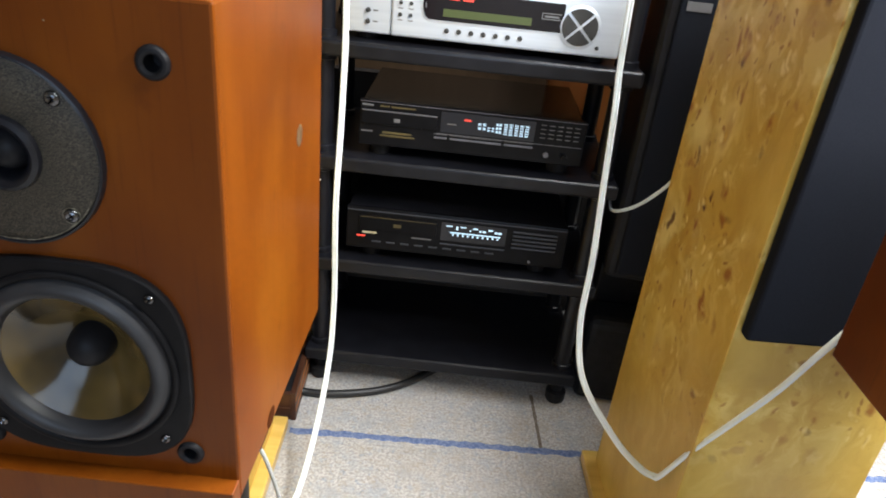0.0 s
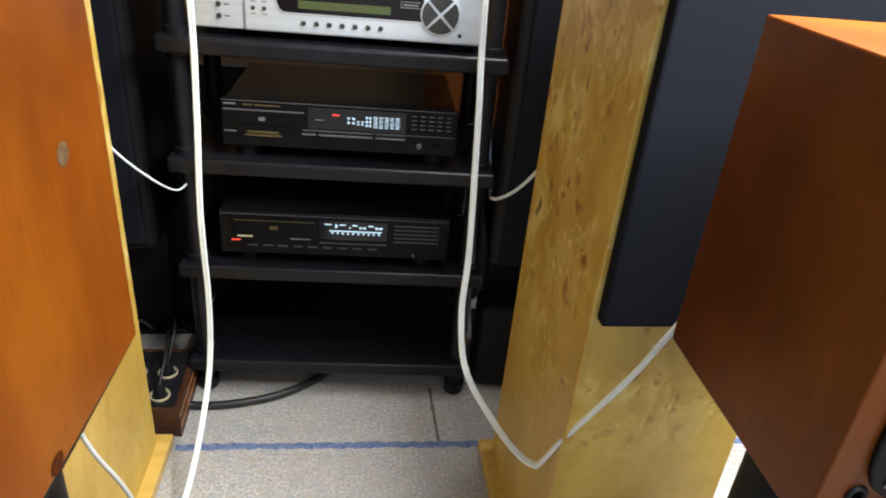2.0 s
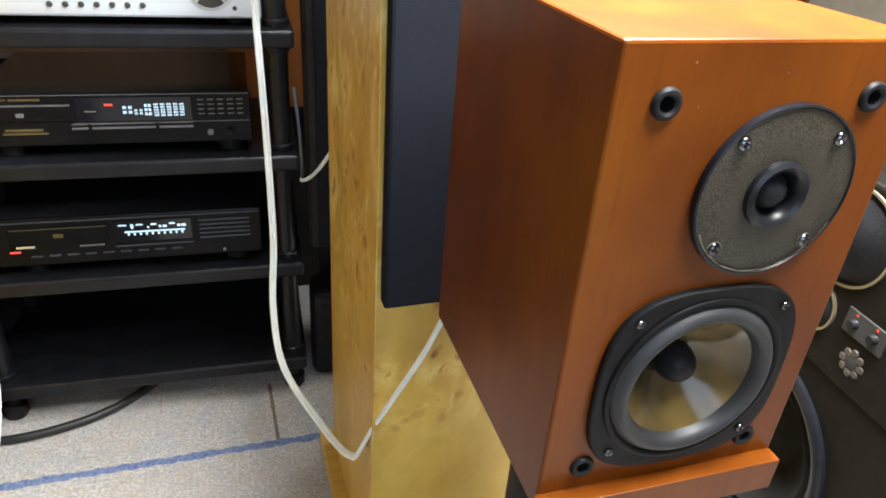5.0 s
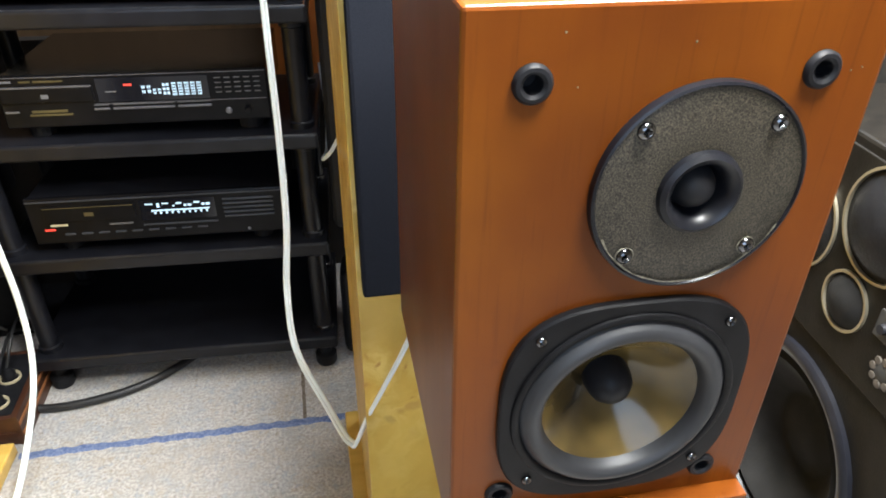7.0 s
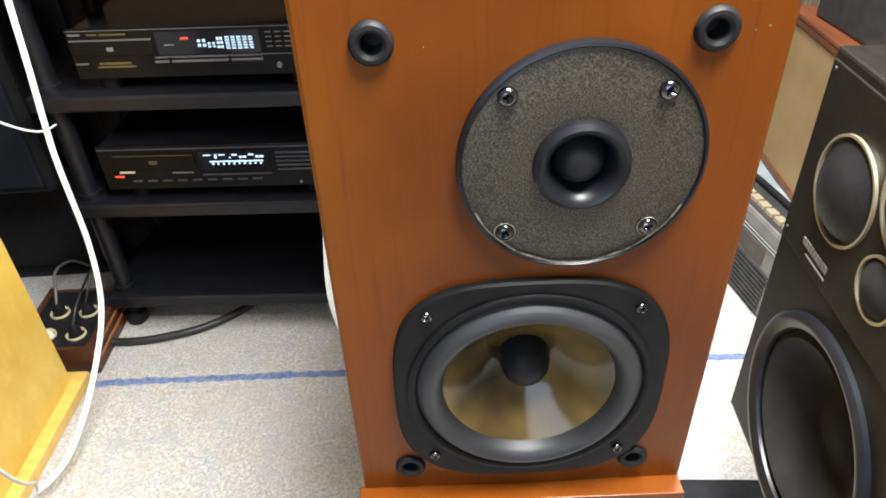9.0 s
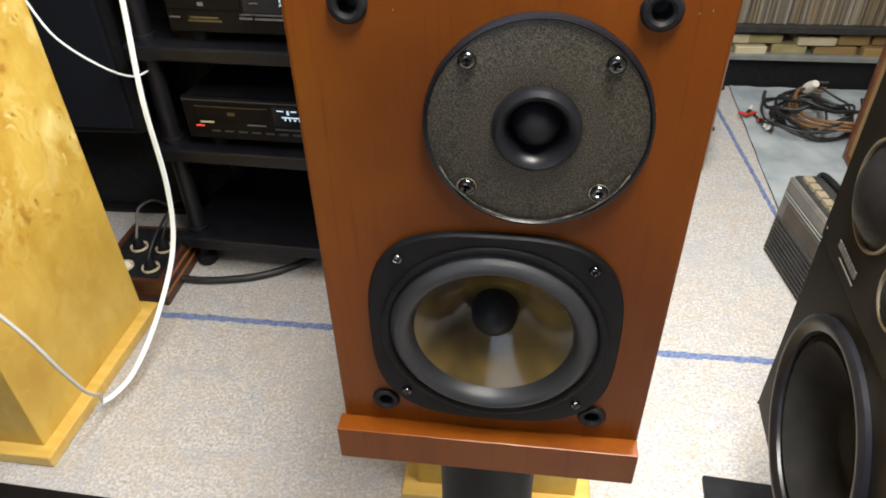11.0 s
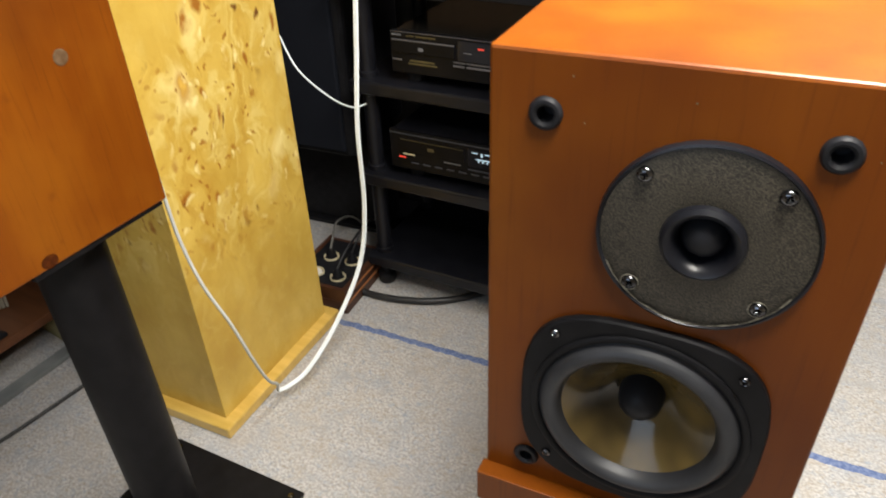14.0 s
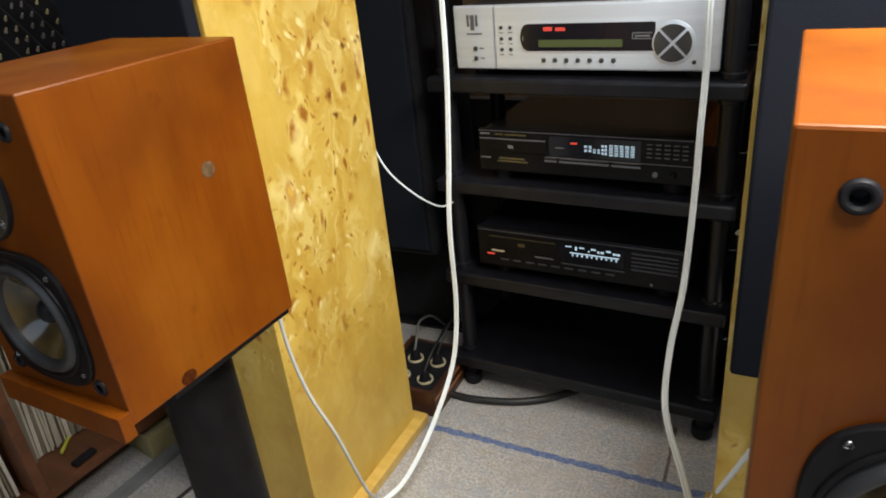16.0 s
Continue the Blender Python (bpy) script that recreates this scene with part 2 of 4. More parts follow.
BRASS = mat("pale_brass_rim", (0.42, 0.38, 0.28), (0.50, 0.45, 0.34), 0.35, metal=0.8)
MESHM = mat("steel_mesh", (0.0025, 0.0025, 0.003), (0.014, 0.014, 0.0155), 0.45, metal=0.0, scale=1100, detail=1, lo=0.45, hi=0.55, bump=0.3, spec=0.2)
TAN = mat("tan_speaker_cloth", (0.29, 0.19, 0.075), (0.38, 0.255, 0.11), 0.85, scale=5, detail=5, bump=0.3, bump_scale=500)
REDWOOD = mat("red_brown_wood", (0.17, 0.052, 0.02), (0.24, 0.08, 0.03), 0.45, scale=6, detail=6, stretch=(0.6, 5, 5), bump=0.05)
GREYPL = mat("grey_radio_plastic", (0.125, 0.12, 0.11), (0.165, 0.16, 0.148), 0.5, scale=30)
DARKGREY = mat("dark_grey_plastic", (0.03, 0.03, 0.03), (0.045, 0.044, 0.042), 0.5, scale=30, spec=0.3)
GALV = mat("worn_zinc_sheet", (0.17, 0.17, 0.15), (0.30, 0.29, 0.255), 0.4, metal=0.35, scale=7, detail=8, bump=0.06, rough_var=0.12)
GALVDARK = mat("worn_grey_panel", (0.11, 0.11, 0.095), (0.19, 0.185, 0.16), 0.4, metal=0.3, scale=6, detail=8, rough_var=0.12)
KEYTAN = mat("dull_tan_plastic", (0.26, 0.22, 0.15), (0.33, 0.285, 0.20), 0.5, scale=30)
STICKER = mat("salmon_sticker", (0.42, 0.22, 0.13), (0.50, 0.28, 0.17), 0.6, scale=60)
PAPER = mat("white_paper", (0.70, 0.66, 0.58), (0.78, 0.74, 0.66), 0.7, scale=40)
CLOTHBLUE = mat("pale_blue_cloth", (0.25, 0.295, 0.32), (0.40, 0.445, 0.465), 0.85, scale=9, detail=6, bump=0.5, bump_scale=30)
OLIVE = mat("olive_cardboard", (0.30, 0.26, 0.12), (0.40, 0.35, 0.17), 0.7, scale=20, detail=5)
CREAM = mat("cream_plastic", (0.55, 0.48, 0.30), (0.63, 0.56, 0.38), 0.5, scale=20)
GREYSTRIP = mat("grey_skirting", (0.17, 0.18, 0.18), (0.24, 0.25, 0.245), 0.6, scale=15, detail=5)
SPINES = [mat("record_spine", c, tuple(min(1, x * 1.25) for x in c), 0.6, scale=30, detail=5, stretch=(1, 1, 0.4), jitter=0.25) for c in
          ((0.19, 0.165, 0.12), (0.23, 0.205, 0.155), (0.13, 0.115, 0.085), (0.27, 0.25, 0.21), (0.10, 0.09, 0.075), (0.20, 0.15, 0.085))]
BLUESPINE = mat("blue_spine", (0.02, 0.06, 0.30), (0.04, 0.10, 0.40), 0.5, scale=30)
ORANGEWOOD = mat("orange_wood_panel", (0.40, 0.12, 0.02), (0.52, 0.18, 0.035), 0.45, scale=5, detail=6, stretch=(6, 6, 0.5))
CORD = mat("black_rubber_cord", (0.014, 0.014, 0.015), (0.022, 0.022, 0.023), 0.45, scale=30)
BROWNCORD = mat("brown_cord", (0.16, 0.075, 0.025), (0.22, 0.11, 0.04), 0.5, scale=30)
REDPL = mat("red_plastic", (0.45, 0.03, 0.02), (0.5, 0.05, 0.03), 0.4)
SPOT = mat("pale_glue_spot", (0.075, 0.036, 0.012), (0.125, 0.075, 0.038), 0.5, scale=120)
LED_WHITE = glow("white_display", (0.70, 0.90, 1.0), 1.3)
LED_RED = glow("red_display", (1.0, 0.06, 0.03), 1.5)
STANDPAINT = mat("matt_black_stand_paint", (0.0042, 0.0038, 0.0044), (0.0074, 0.0068, 0.0076), 0.5, scale=40, detail=5, bump=0.06, bump_scale=350, spec=0.18, rough_var=0.08)
CASEGREY = mat("dark_grey_case_paint", (0.0105, 0.0095, 0.0085), (0.0150, 0.0138, 0.0122), 0.15, scale=50, bump=0.01, bump_scale=600, spec=0.6)
BEIGE = mat("orange_tan_wall_panel", (0.145, 0.088, 0.045), (0.19, 0.118, 0.062), 0.6, scale=5, detail=6, stretch=(6, 6, 0.5))
BASKET = mat("black_basket_paint", (0.0045, 0.0044, 0.0052), (0.0080, 0.0079, 0.0090), 0.46, scale=60, bump=0.05, bump_scale=500, spec=0.16)
# Spine colour lifted in place of lamp light that misses the cabinet.
LIFTEDSPINE = mat("lifted_record_spine", (0.42, 0.38, 0.30), (0.62, 0.58, 0.50), 0.6, scale=30, detail=5, stretch=(1, 1, 0.4), jitter=0.3)
SOCKETWOOD = mat("dark_socket_box_wood", (0.050, 0.018, 0.009), (0.085, 0.032, 0.014), 0.45, scale=8, detail=6, stretch=(5, 0.6, 5))
BOARD = mat("grey_brown_board", (0.055, 0.046, 0.037), (0.08, 0.067, 0.053), 0.7, scale=6, detail=6, stretch=(5, 5, 0.5))
DARKBACKING = mat("dark_gap_backing", (0.032, 0.0288, 0.0272), (0.048, 0.0424, 0.0384), 0.9, scale=8, detail=5, spec=0.2)
SCORCH = mat("dark_scorch_mark", (0.030, 0.007, 0.0012), (0.070, 0.016, 0.002), 0.7, scale=140, spec=0.08)
LED_GREEN = glow("green_display", (0.30, 0.42, 0.02), 0.28)


# ---- building helpers ----
def thing(name, label, category, m, group="", kind=""):
    """A top-level Empty at a thing's base."""
    e = new(name)
    e.empty_display_size = 0.05
    e.matrix_world = m
    return tagged(e, label, category, group, kind)


def part(name, bm, material, parent, label="", m=None, smooth=False, kind=""):
    """One bmesh as one mesh object under a thing or a part."""
    me = bpy.data.meshes.new(name)
    bmesh.ops.recalc_face_normals(bm, faces=bm.faces)
    if smooth:
        for f in bm.faces:
            f.smooth = True
        for e in bm.edges:
            if len(e.link_faces) == 2 and e.calc_face_angle(0) > 0.7:
                e.smooth = False
    bm.to_mesh(me)
    bm.free()
    me.materials.append(material)
    ob = new(name, me)
    ob.parent = parent
    if m is not None:
        ob.matrix_basis = m
    return tagged(ob, label, kind=kind)


def box(x0, x1, y0, y1, z0, z1, bevel=0.0, segments=2, bm=None):
    own = bm or bmesh.new()
    made = bmesh.ops.create_cube(own, size=1)
    vs = made["verts"]
    bmesh.ops.scale(own, vec=(x1 - x0, y1 - y0, z1 - z0), verts=vs)
    bmesh.ops.translate(own, vec=((x0 + x1) / 2, (y0 + y1) / 2, (z0 + z1) / 2), verts=vs)
    if bevel:
        es = list({e for v in vs for e in v.link_edges})
        bmesh.ops.bevel(own, geom=es, offset=bevel, segments=segments, affect="EDGES", profile=0.5)
    return own


def lathe(profile, segments=32, axis="z", closed=False, bm=None, at=(0, 0, 0)):
    """A turned solid from (radius, height) pairs; axis 'z' up or 'y' (height runs towards -y, out of a front)."""
    own = bm or bmesh.new()
    rings = []
    for r, h in profile:
        ring = []
        if r < 1e-6:
            p = (0, 0, h) if axis == "z" else (0, -h, 0)
            ring = [own.verts.new((p[0] + at[0], p[1] + at[1], p[2] + at[2]))] * segments
        else:
            for i in range(segments):
                a = 2 * math.pi * i / segments
                p = (r * math.cos(a), r * math.sin(a), h) if axis == "z" else (r * math.cos(a), -h, r * math.sin(a))
                ring.append(own.verts.new((p[0] + at[0], p[1] + at[1], p[2] + at[2])))
        rings.append(ring)
    pairs = list(zip(rings, rings[1:])) + ([(rings[-1], rings[0])] if closed else [])
    for a, b in pairs:
        for i in range(segments):
            j = (i + 1) % segments
            q = []
            for v in (a[i], a[j], b[j], b[i]):
                if v not in q:
                    q.append(v)
            if len(q) > 2:
                try:
                    own.faces.new(q)
                except ValueError:
                    pass
    return own


def tube(points, radius, segments=10, bm=None, flat=1.0, smooth_steps=6, shift=0.0):
    """A round (or flattened) cord through points, smoothed by Catmull-Rom."""
    own = bm or bmesh.new()
    P = [Vector(p) for p in points]
    Q = []
    for i in range(len(P) - 1):
        a, b, c, d = P[max(i - 1, 0)], P[i], P[i + 1], P[min(i + 2, len(P) - 1)]
        for k in range(smooth_steps):
            t = k / smooth_steps
            Q.append(0.5 * ((2 * b) + (c - a) * t + (2 * a - 5 * b + 4 * c - d) * t * t + (3 * b - a - 3 * c + d) * t * t * t))
    Q.append(P[-1])
    rings, side = [], None
    for i, q in enumerate(Q):
        d = (Q[min(i + 1, len(Q) - 1)] - Q[max(i - 1, 0)]).normalized()
        if side is None:
            side = d.orthogonal().normalized() if abs(d.z) < 0.9 else Vector((1, 0, 0))
        side = (side - d * side.dot(d)).normalized()
        up = d.cross(side)
        q = q + side * shift
        rings.append([own.verts.new(q + side * (radius * math.cos(2 * math.pi * k / segments)) + up * (radius * flat * math.sin(2 * math.pi * k / segments))) for k in range(segments)])
    for a, b in zip(rings, rings[1:]):
        for i in range(segments):
            own.faces.new((a[i], a[(i + 1) % segments], b[(i + 1) % segments], b[i]))
    own.faces.new(rings[0][::-1])
    own.faces.new(rings[-1])
    return own


def ring_loop(bm, cx, y, cz, r, n=32):
    """A closed loop of edges in the plane of a front."""
    vs = [bm.verts.new((cx + r * math.cos(2 * math.pi * i / n), y, cz + r * math.sin(2 * math.pi * i / n))) for i in range(n)]
    return [bm.edges.new((vs[i], vs[(i + 1) % n])) for i in range(n)]


def box_with_holes(x0, x1, y0, y1, z0, z1, bevel, holes):
    """A cabinet whose front, at y0, is cut by round holes (x, z, radius), each with a short wall behind it."""
    bm = box(x0, x1, y0, y1, z0, z1, bevel)
    face = max((f for f in bm.faces if f.normal.y < -0.99), key=lambda f: f.calc_area())
    edges = list(face.edges)
    bmesh.ops.delete(bm, geom=[face], context="FACES_ONLY")
    loops = [ring_loop(bm, x, y0, z, r) for x, z, r in holes]
    bmesh.ops.triangle_fill(bm, use_beauty=True, use_dissolve=False, edges=edges + [e for lp in loops for e in lp], normal=(0, -1, 0))
    for lp in loops:
        ex = bmesh.ops.extrude_edge_only(bm, edges=lp)
        bmesh.ops.translate(bm, vec=(0, 0.016, 0), verts=[v for v in ex["geom"] if isinstance(v, bmesh.types.BMVert)])
    return bm


def single(name, bm, material, label, category, m=None, group="", kind="", smooth=False):
    ob = part(name, bm, material, None, label, m, smooth)
    return tagged(ob, label, category, group, kind)


# ---- room ----
RM = pose(0.3, 1.0, 0, 0, 0, ROOM)
single("floor", box(-2.2, 2.6, -2.6, 2.2, -0.05, 0), CARPET, "speckled grey-beige short-pile carpet floor", "floor", RM, kind="structure")
single("ceiling", box(-2.2, 2.6, -2.6, 2.2, 2.6, 2.65), CEILING, "plain off-white painted ceiling", "ceiling", RM, kind="structure")
single("wall_north", box(-2.2, 2.6, 2.2, 2.3, 0, 2.6), PAINT, "plain painted wall behind the shelves", "wall", RM, kind="structure")
south = bmesh.new()
for x0, x1, z0, z1 in ((-2.2, -0.95, 0, 2.6), (0.55, 2.6, 0, 2.6), (-0.95, 0.55, 0, 0.95), (-0.95, 0.55, 2.15, 2.6)):
    box(x0, x1, -2.7, -2.6, z0, z1, bm=south)
single("wall_south", south, PAINT, "plain painted wall with a window opening", "wall", RM, kind="structure")
window = thing("window_1", "plain window in a white frame behind the camera", "window", RM, kind="structure")
for x0, x1, z0, z1 in ((-0.95, 0.55, 0.95, 1.0), (-0.95, 0.55, 2.1, 2.15), (-0.95, -0.90, 1.0, 2.1), (0.50, 0.55, 1.0, 2.1)):
    part("window_frame", box(x0, x1, -2.68, -2.62, z0, z1, 0.004), CEILING, window)
single("wall_west", box(-2.3, -2.2, -2.6, 2.2, 0, 2.6), PAINT, "plain painted wall", "wall", RM, kind="structure")
single("wall_east", box(2.6, 2.7, -2.6, 2.2, 0, 2.6), PAINT, "plain painted wall", "wall", RM, kind="structure")

# ---- bookshelf loudspeakers on stands ----
SW, SD, SH = 0.1885, 0.234, 0.316


def rounded_plate(w, h, n=4.0, segments=48):
    return [(w / 2 * math.copysign(abs(math.cos(a)) ** (2 / n), math.cos(a)), h / 2 * math.copysign(abs(math.sin(a)) ** (2 / n), math.sin(a)))
            for a in (2 * math.pi * i / segments for i in range(segments))]


def screw_head(r, at, turn):
    """A domed cross-head screw on a front, with its recess cut in."""
    bm = lathe([(r, 0.0), (r, r * 0.30), (r * 0.82, r * 0.58), (r * 0.52, r * 0.72)], 16, "y", at=at)
    y = at[1]
    a0 = math.radians(turn)
    top = [v for v in bm.verts if abs(v.co.y - (y - r * 0.72)) < 1e-7]
    ring = sorted(top, key=lambda v: math.atan2(v.co.z - at[2], v.co.x - at[0]))
    inner = [bm.verts.new((at[0] + q * math.cos(a0 + math.pi * i / 8), y - r * 0.50, at[2] + q * math.sin(a0 + math.pi * i / 8))) for i, q in enumerate(r * (0.46 if i % 4 == 0 else 0.16) for i in range(16))]
    deep = bm.verts.new((at[0], y - r * 0.18, at[2]))
    start = min(range(16), key=lambda i: (ring[i].co.x - inner[0].co.x) ** 2 + (ring[i].co.z - inner[0].co.z) ** 2)
    for i in range(16):
        j = (i + 1) % 16
        bm.faces.new((ring[(start + i) % 16], ring[(start + j) % 16], inner[j], inner[i]))
        bm.faces.new((inner[i], inner[j], deep))
    return bm


def bookshelf_speaker(m, mirror, label):
    s = thing("bookshelf_speaker", label, "loudspeaker", m, "pair of bookshelf speakers")
    f = -SD / 2
    k = -1 if mirror else 1
    tx, tz, wx, wz = 0.0176 * k, 0.2315, 0.001 * k, 0.1005
    sockets = ((-0.0645, 0.2850), (0.0640, 0.2850), (-0.0650, 0.0368), (0.0635, 0.0368))
    part("cabinet", box_with_holes(-SW / 2, SW / 2, f, SD / 2, 0, SH, 0.002, [(wx, wz, 0.058), (tx, tz, 0.0185)] + [(x, z, 0.006) for x, z in sockets]), CHERRY, s)
    part("front_ledge", box(-SW / 2 - 0.0025, SW / 2 - 0.0005, f - 0.0125, f + 0.001, -0.0120, 0.0165, 0.0008), CHERRY, s, "square-edged cherry ledge along the bottom front")
    # tweeter
    tw = part("tweeter", lathe([(0.0190, 0.0028), (0.0490, 0.0036), (0.0505, 0.0028), (0.0505, -0.002)], 64, "y", at=(tx, f, tz)), PLATE, s, "speckled grey metal tweeter plate", smooth=True)
    part("tweeter_ring", lathe([(0.0205, 0.0026), (0.0200, 0.0060), (0.0178, 0.0078), (0.0150, 0.0062), (0.0128, 0.0015), (0.0116, -0.0055)], 48, "y", at=(tx, f, tz)), SATIN, tw, "glossy black horn ring", smooth=True)
    part("rim", lathe([(0.0496, 0.0034), (0.0504, 0.0046), (0.0516, 0.0040), (0.0521, -0.001)], 64, "y", at=(tx, f, tz)), SATIN, tw, "glossy black outer rim", smooth=True)
    bm = bmesh.new()
    arc = [math.radians(205 + 130 * i / 36) for i in range(37)]
    for a, b in zip(arc, arc[1:]):
        bm.faces.new([bm.verts.new((tx + r * math.cos(q), f - 0.0043, tz + r * math.sin(q))) for r, q in ((0.0492, a), (0.0492, b), (0.0484 + 0.0003 * math.sin(b * 17), b), (0.0484 + 0.0003 * math.sin(a * 17), a))])
    bmesh.ops.remove_doubles(bm, verts=bm.verts, dist=1e-5)
    part("worn_edge", bm, WORN, tw, "pale worn edge")
    for sx in (-1, 1):
        part("worn_edge", lathe([(0.0043, 0.0040), (0.0047, 0.0041), (0.0048, 0.0036)], 24, "y", at=(tx + sx * 0.0313, f, tz - 0.0315)), WORN, tw, "dull worn ring round the screw")
    part("dome", lathe([(0.0116, -0.0055), (0.0105, -0.001), (0.0080, 0.0030), (0.0045, 0.0052), (0, 0.0060)], 32, "y", at=(tx, f, tz)), BLACK, tw, smooth=True)
    for sx in (-1, 1):
        for sz in (-1, 1):
            part("screw", screw_head(0.0042, (tx + sx * 0.0313, f - 0.0028, tz + sz * 0.0315), 20 + 31 * sx + 17 * sz), CHROME, tw, "steel cross-head screw", smooth=True)
    # woofer
    bm = bmesh.new()
    out = rounded_plate(0.1410, 0.1420, 3.1, 64)
    rings = []
    for sc, y in ((1.0, 0.0), (1.0, 0.0032), (0.985, 0.0044), (0.93, 0.0046)):
        rings.append([bm.verts.new((wx + x * sc, f - y, wz + z * sc)) for x, z in out])
    circle = [bm.verts.new((wx + 0.0622 * math.cos(2 * math.pi * i / 64), f - 0.0040, wz + 0.0622 * math.sin(2 * math.pi * i / 64))) for i in range(64)]
    rings.append(circle)
    for a, b in zip(rings, rings[1:]):
        for i in range(64):
            bm.faces.new((a[i], a[(i + 1) % 64], b[(i + 1) % 64], b[i]))
    wf = part("woofer", bm, BASKET, s, "black moulded woofer basket", smooth=True)
    part("gasket", lathe([(0.0640, 0.0040), (0.0637, 0.0056), (0.0626, 0.0062), (0.0604, 0.0060), (0.0590, 0.0046), (0.0584, 0.0036)], 64, "y", at=(wx, f, wz)), BASKET, wf, "dark ring lip round the surround", smooth=True)
    part("surround", lathe([(0.0592, 0.0038), (0.0580, 0.0048), (0.0562, 0.0074), (0.0540, 0.0092), (0.0515, 0.0097), (0.0490, 0.0086), (0.0468, 0.0056), (0.0452, 0.0005)], 64, "y", at=(wx, f, wz)), RUBBER, wf, "grey half-roll rubber surround", smooth=True)
    part("cone", lathe([(0.0456, 0.0010), (0.0400, -0.0035), (0.0330, -0.0098), (0.0250, -0.0165), (0.0160, -0.0225), (0.0, -0.0250)], 64, "y", at=(wx, f, wz)), CLEAR_CONE, wf, "translucent amber plastic cone", smooth=True)
    part("dust_cap", lathe([(0.0138, -0.0232), (0.0137, -0.0165), (0.0122, -0.0105), (0.0088, -0.0062), (0.0045, -0.0038), (0, -0.0030)], 40, "y", at=(wx, f, wz)), BLACK, wf, "black dust cap", smooth=True)
    for sx in (-1, 1):
        for sz in (-1, 1):
            part("screw", screw_head(0.0031, (wx + sx * 0.0513, f - 0.0044, wz + 0.0015 + sz * 0.0515), 40 + 23 * sx + 11 * sz), CHROME, wf, "steel cross-head screw", smooth=True)
    for px, pz in sockets:
        part("grille_socket", lathe([(0.0, -0.009), (0.0040, -0.009), (0.0043, 0.0018), (0.0058, 0.0030), (0.0074, 0.0028), (0.0086, 0.0014), (0.0087, -0.001)], 28, "y", at=(px, f, pz)), BLACK, s, "black plastic grille socket", smooth=True)
    rng = random.Random(7 if mirror else 8)
    for i in range(7):
        part("chip", lathe([(0, 0.0003), (rng.uniform(0.0004, 0.0007), 0.0)], 7, "y", at=(rng.uniform(-0.085, 0.085), f - 0.0001, rng.choice((rng.uniform(0.28, 0.31), rng.uniform(0.18, 0.30), rng.uniform(0.27, 0.31))))), WORN, s)
    return s


def speaker_stand(m, label, top):
    s = thing("speaker_stand", label, "speaker stand", m, "pair of speaker stands")
    part("base_plate", box(-0.147, 0.147, -0.147, 0.147, 0.004, 0.010, 0.001), STANDPAINT, s)
    part("pole", lathe([(0, 0.0095), (0.0445, 0.0095), (0.0445, top - 0.006), (0, top - 0.006)], 40, at=(-0.005, 0, 0)), STANDPAINT, s, smooth=True)
    part("top_plate", box(-0.085, 0.084, -0.095, 0.084, top - 0.007, top, 0.001), STANDPAINT, s)
    for sx in (-1, 1):
        for sy in (-1, 1):
            part("spike", lathe([(0, 0.0), (0.003, 0.004), (0.006, 0.0105), (0.006, 0.013), (0, 0.014)], 12, at=(sx * 0.13, sy * 0.13, 0)), CHROME, s)
    return s


def front_pose(x, y, yaw, depth, z=0):
    """The pose of a thing whose front centre stands at x, y."""
    return pose(x, y, z, 0, 0, yaw) @ pose(0, depth / 2, 0)


MR = front_pose(0.6285, 0.4613, 10.4, SD, 0.6188)
ML = front_pose(-0.0702, 0.3290, 7.9, SD, 0.6243)
bookshelf_speaker(MR, False, "cherry-veneered two-way bookshelf loudspeaker without grille on a stand")
bookshelf_speaker(ML, True, "cherry-veneered two-way bookshelf loudspeaker with a pale spot on its side")
speaker_stand(pose(-0.083, 0.473, 0, 0, 0, 8.6), "black steel single-pole speaker stand on a square base", 0.6238)
speaker_stand(pose(0.6075, 0.576, 0, 0, 0, 10.4), "black steel single-pole speaker stand on a square base", 0.6183)


# ---- burl tower loudspeakers ----
def tower_speaker(m, label, d):
    """Origin at the floor, under the front centre of the body."""
    w, h = 0.25, 1.06
    s = thing("tower_speaker", label, "loudspeaker", m, "pair of tower speakers")
    part("cabinet", box(-w / 2, w / 2, 0, d, 0.024, h, 0.0015), BURL, s)
    part("plinth", box(-w / 2 - 0.024, w / 2 + 0.024, -0.024, d + 0.024, 0.0, 0.025, 0.003), PLAIN_YELLOW, s, "yellow wooden plinth board")
    part("grille", box(-w / 2 + 0.005, w / 2 - 0.005, -0.022, -0.001, 0.557, h - 0.02, 0.004), CLOTH, s, "black cloth grille")
    return s


def corner_pose(x, y, yaw, dx):
    return pose(x, y, 0, 0, 0, yaw) @ pose(dx, 0, 0)


tower_speaker(corner_pose(0.4376, 0.7933, 11.1, 0.125), "tall yellow burl-veneered tower loudspeaker with a black cloth grille", 0.325)
tower_speaker(corner_pose(-0.200, 0.673, 10.0, -0.125), "tall yellow burl-veneered tower loudspeaker with a black cloth grille", 0.352)

# ---- hifi rack ----
RK = pose(0.028, 1.227, 0, 0, 0, 8.3)


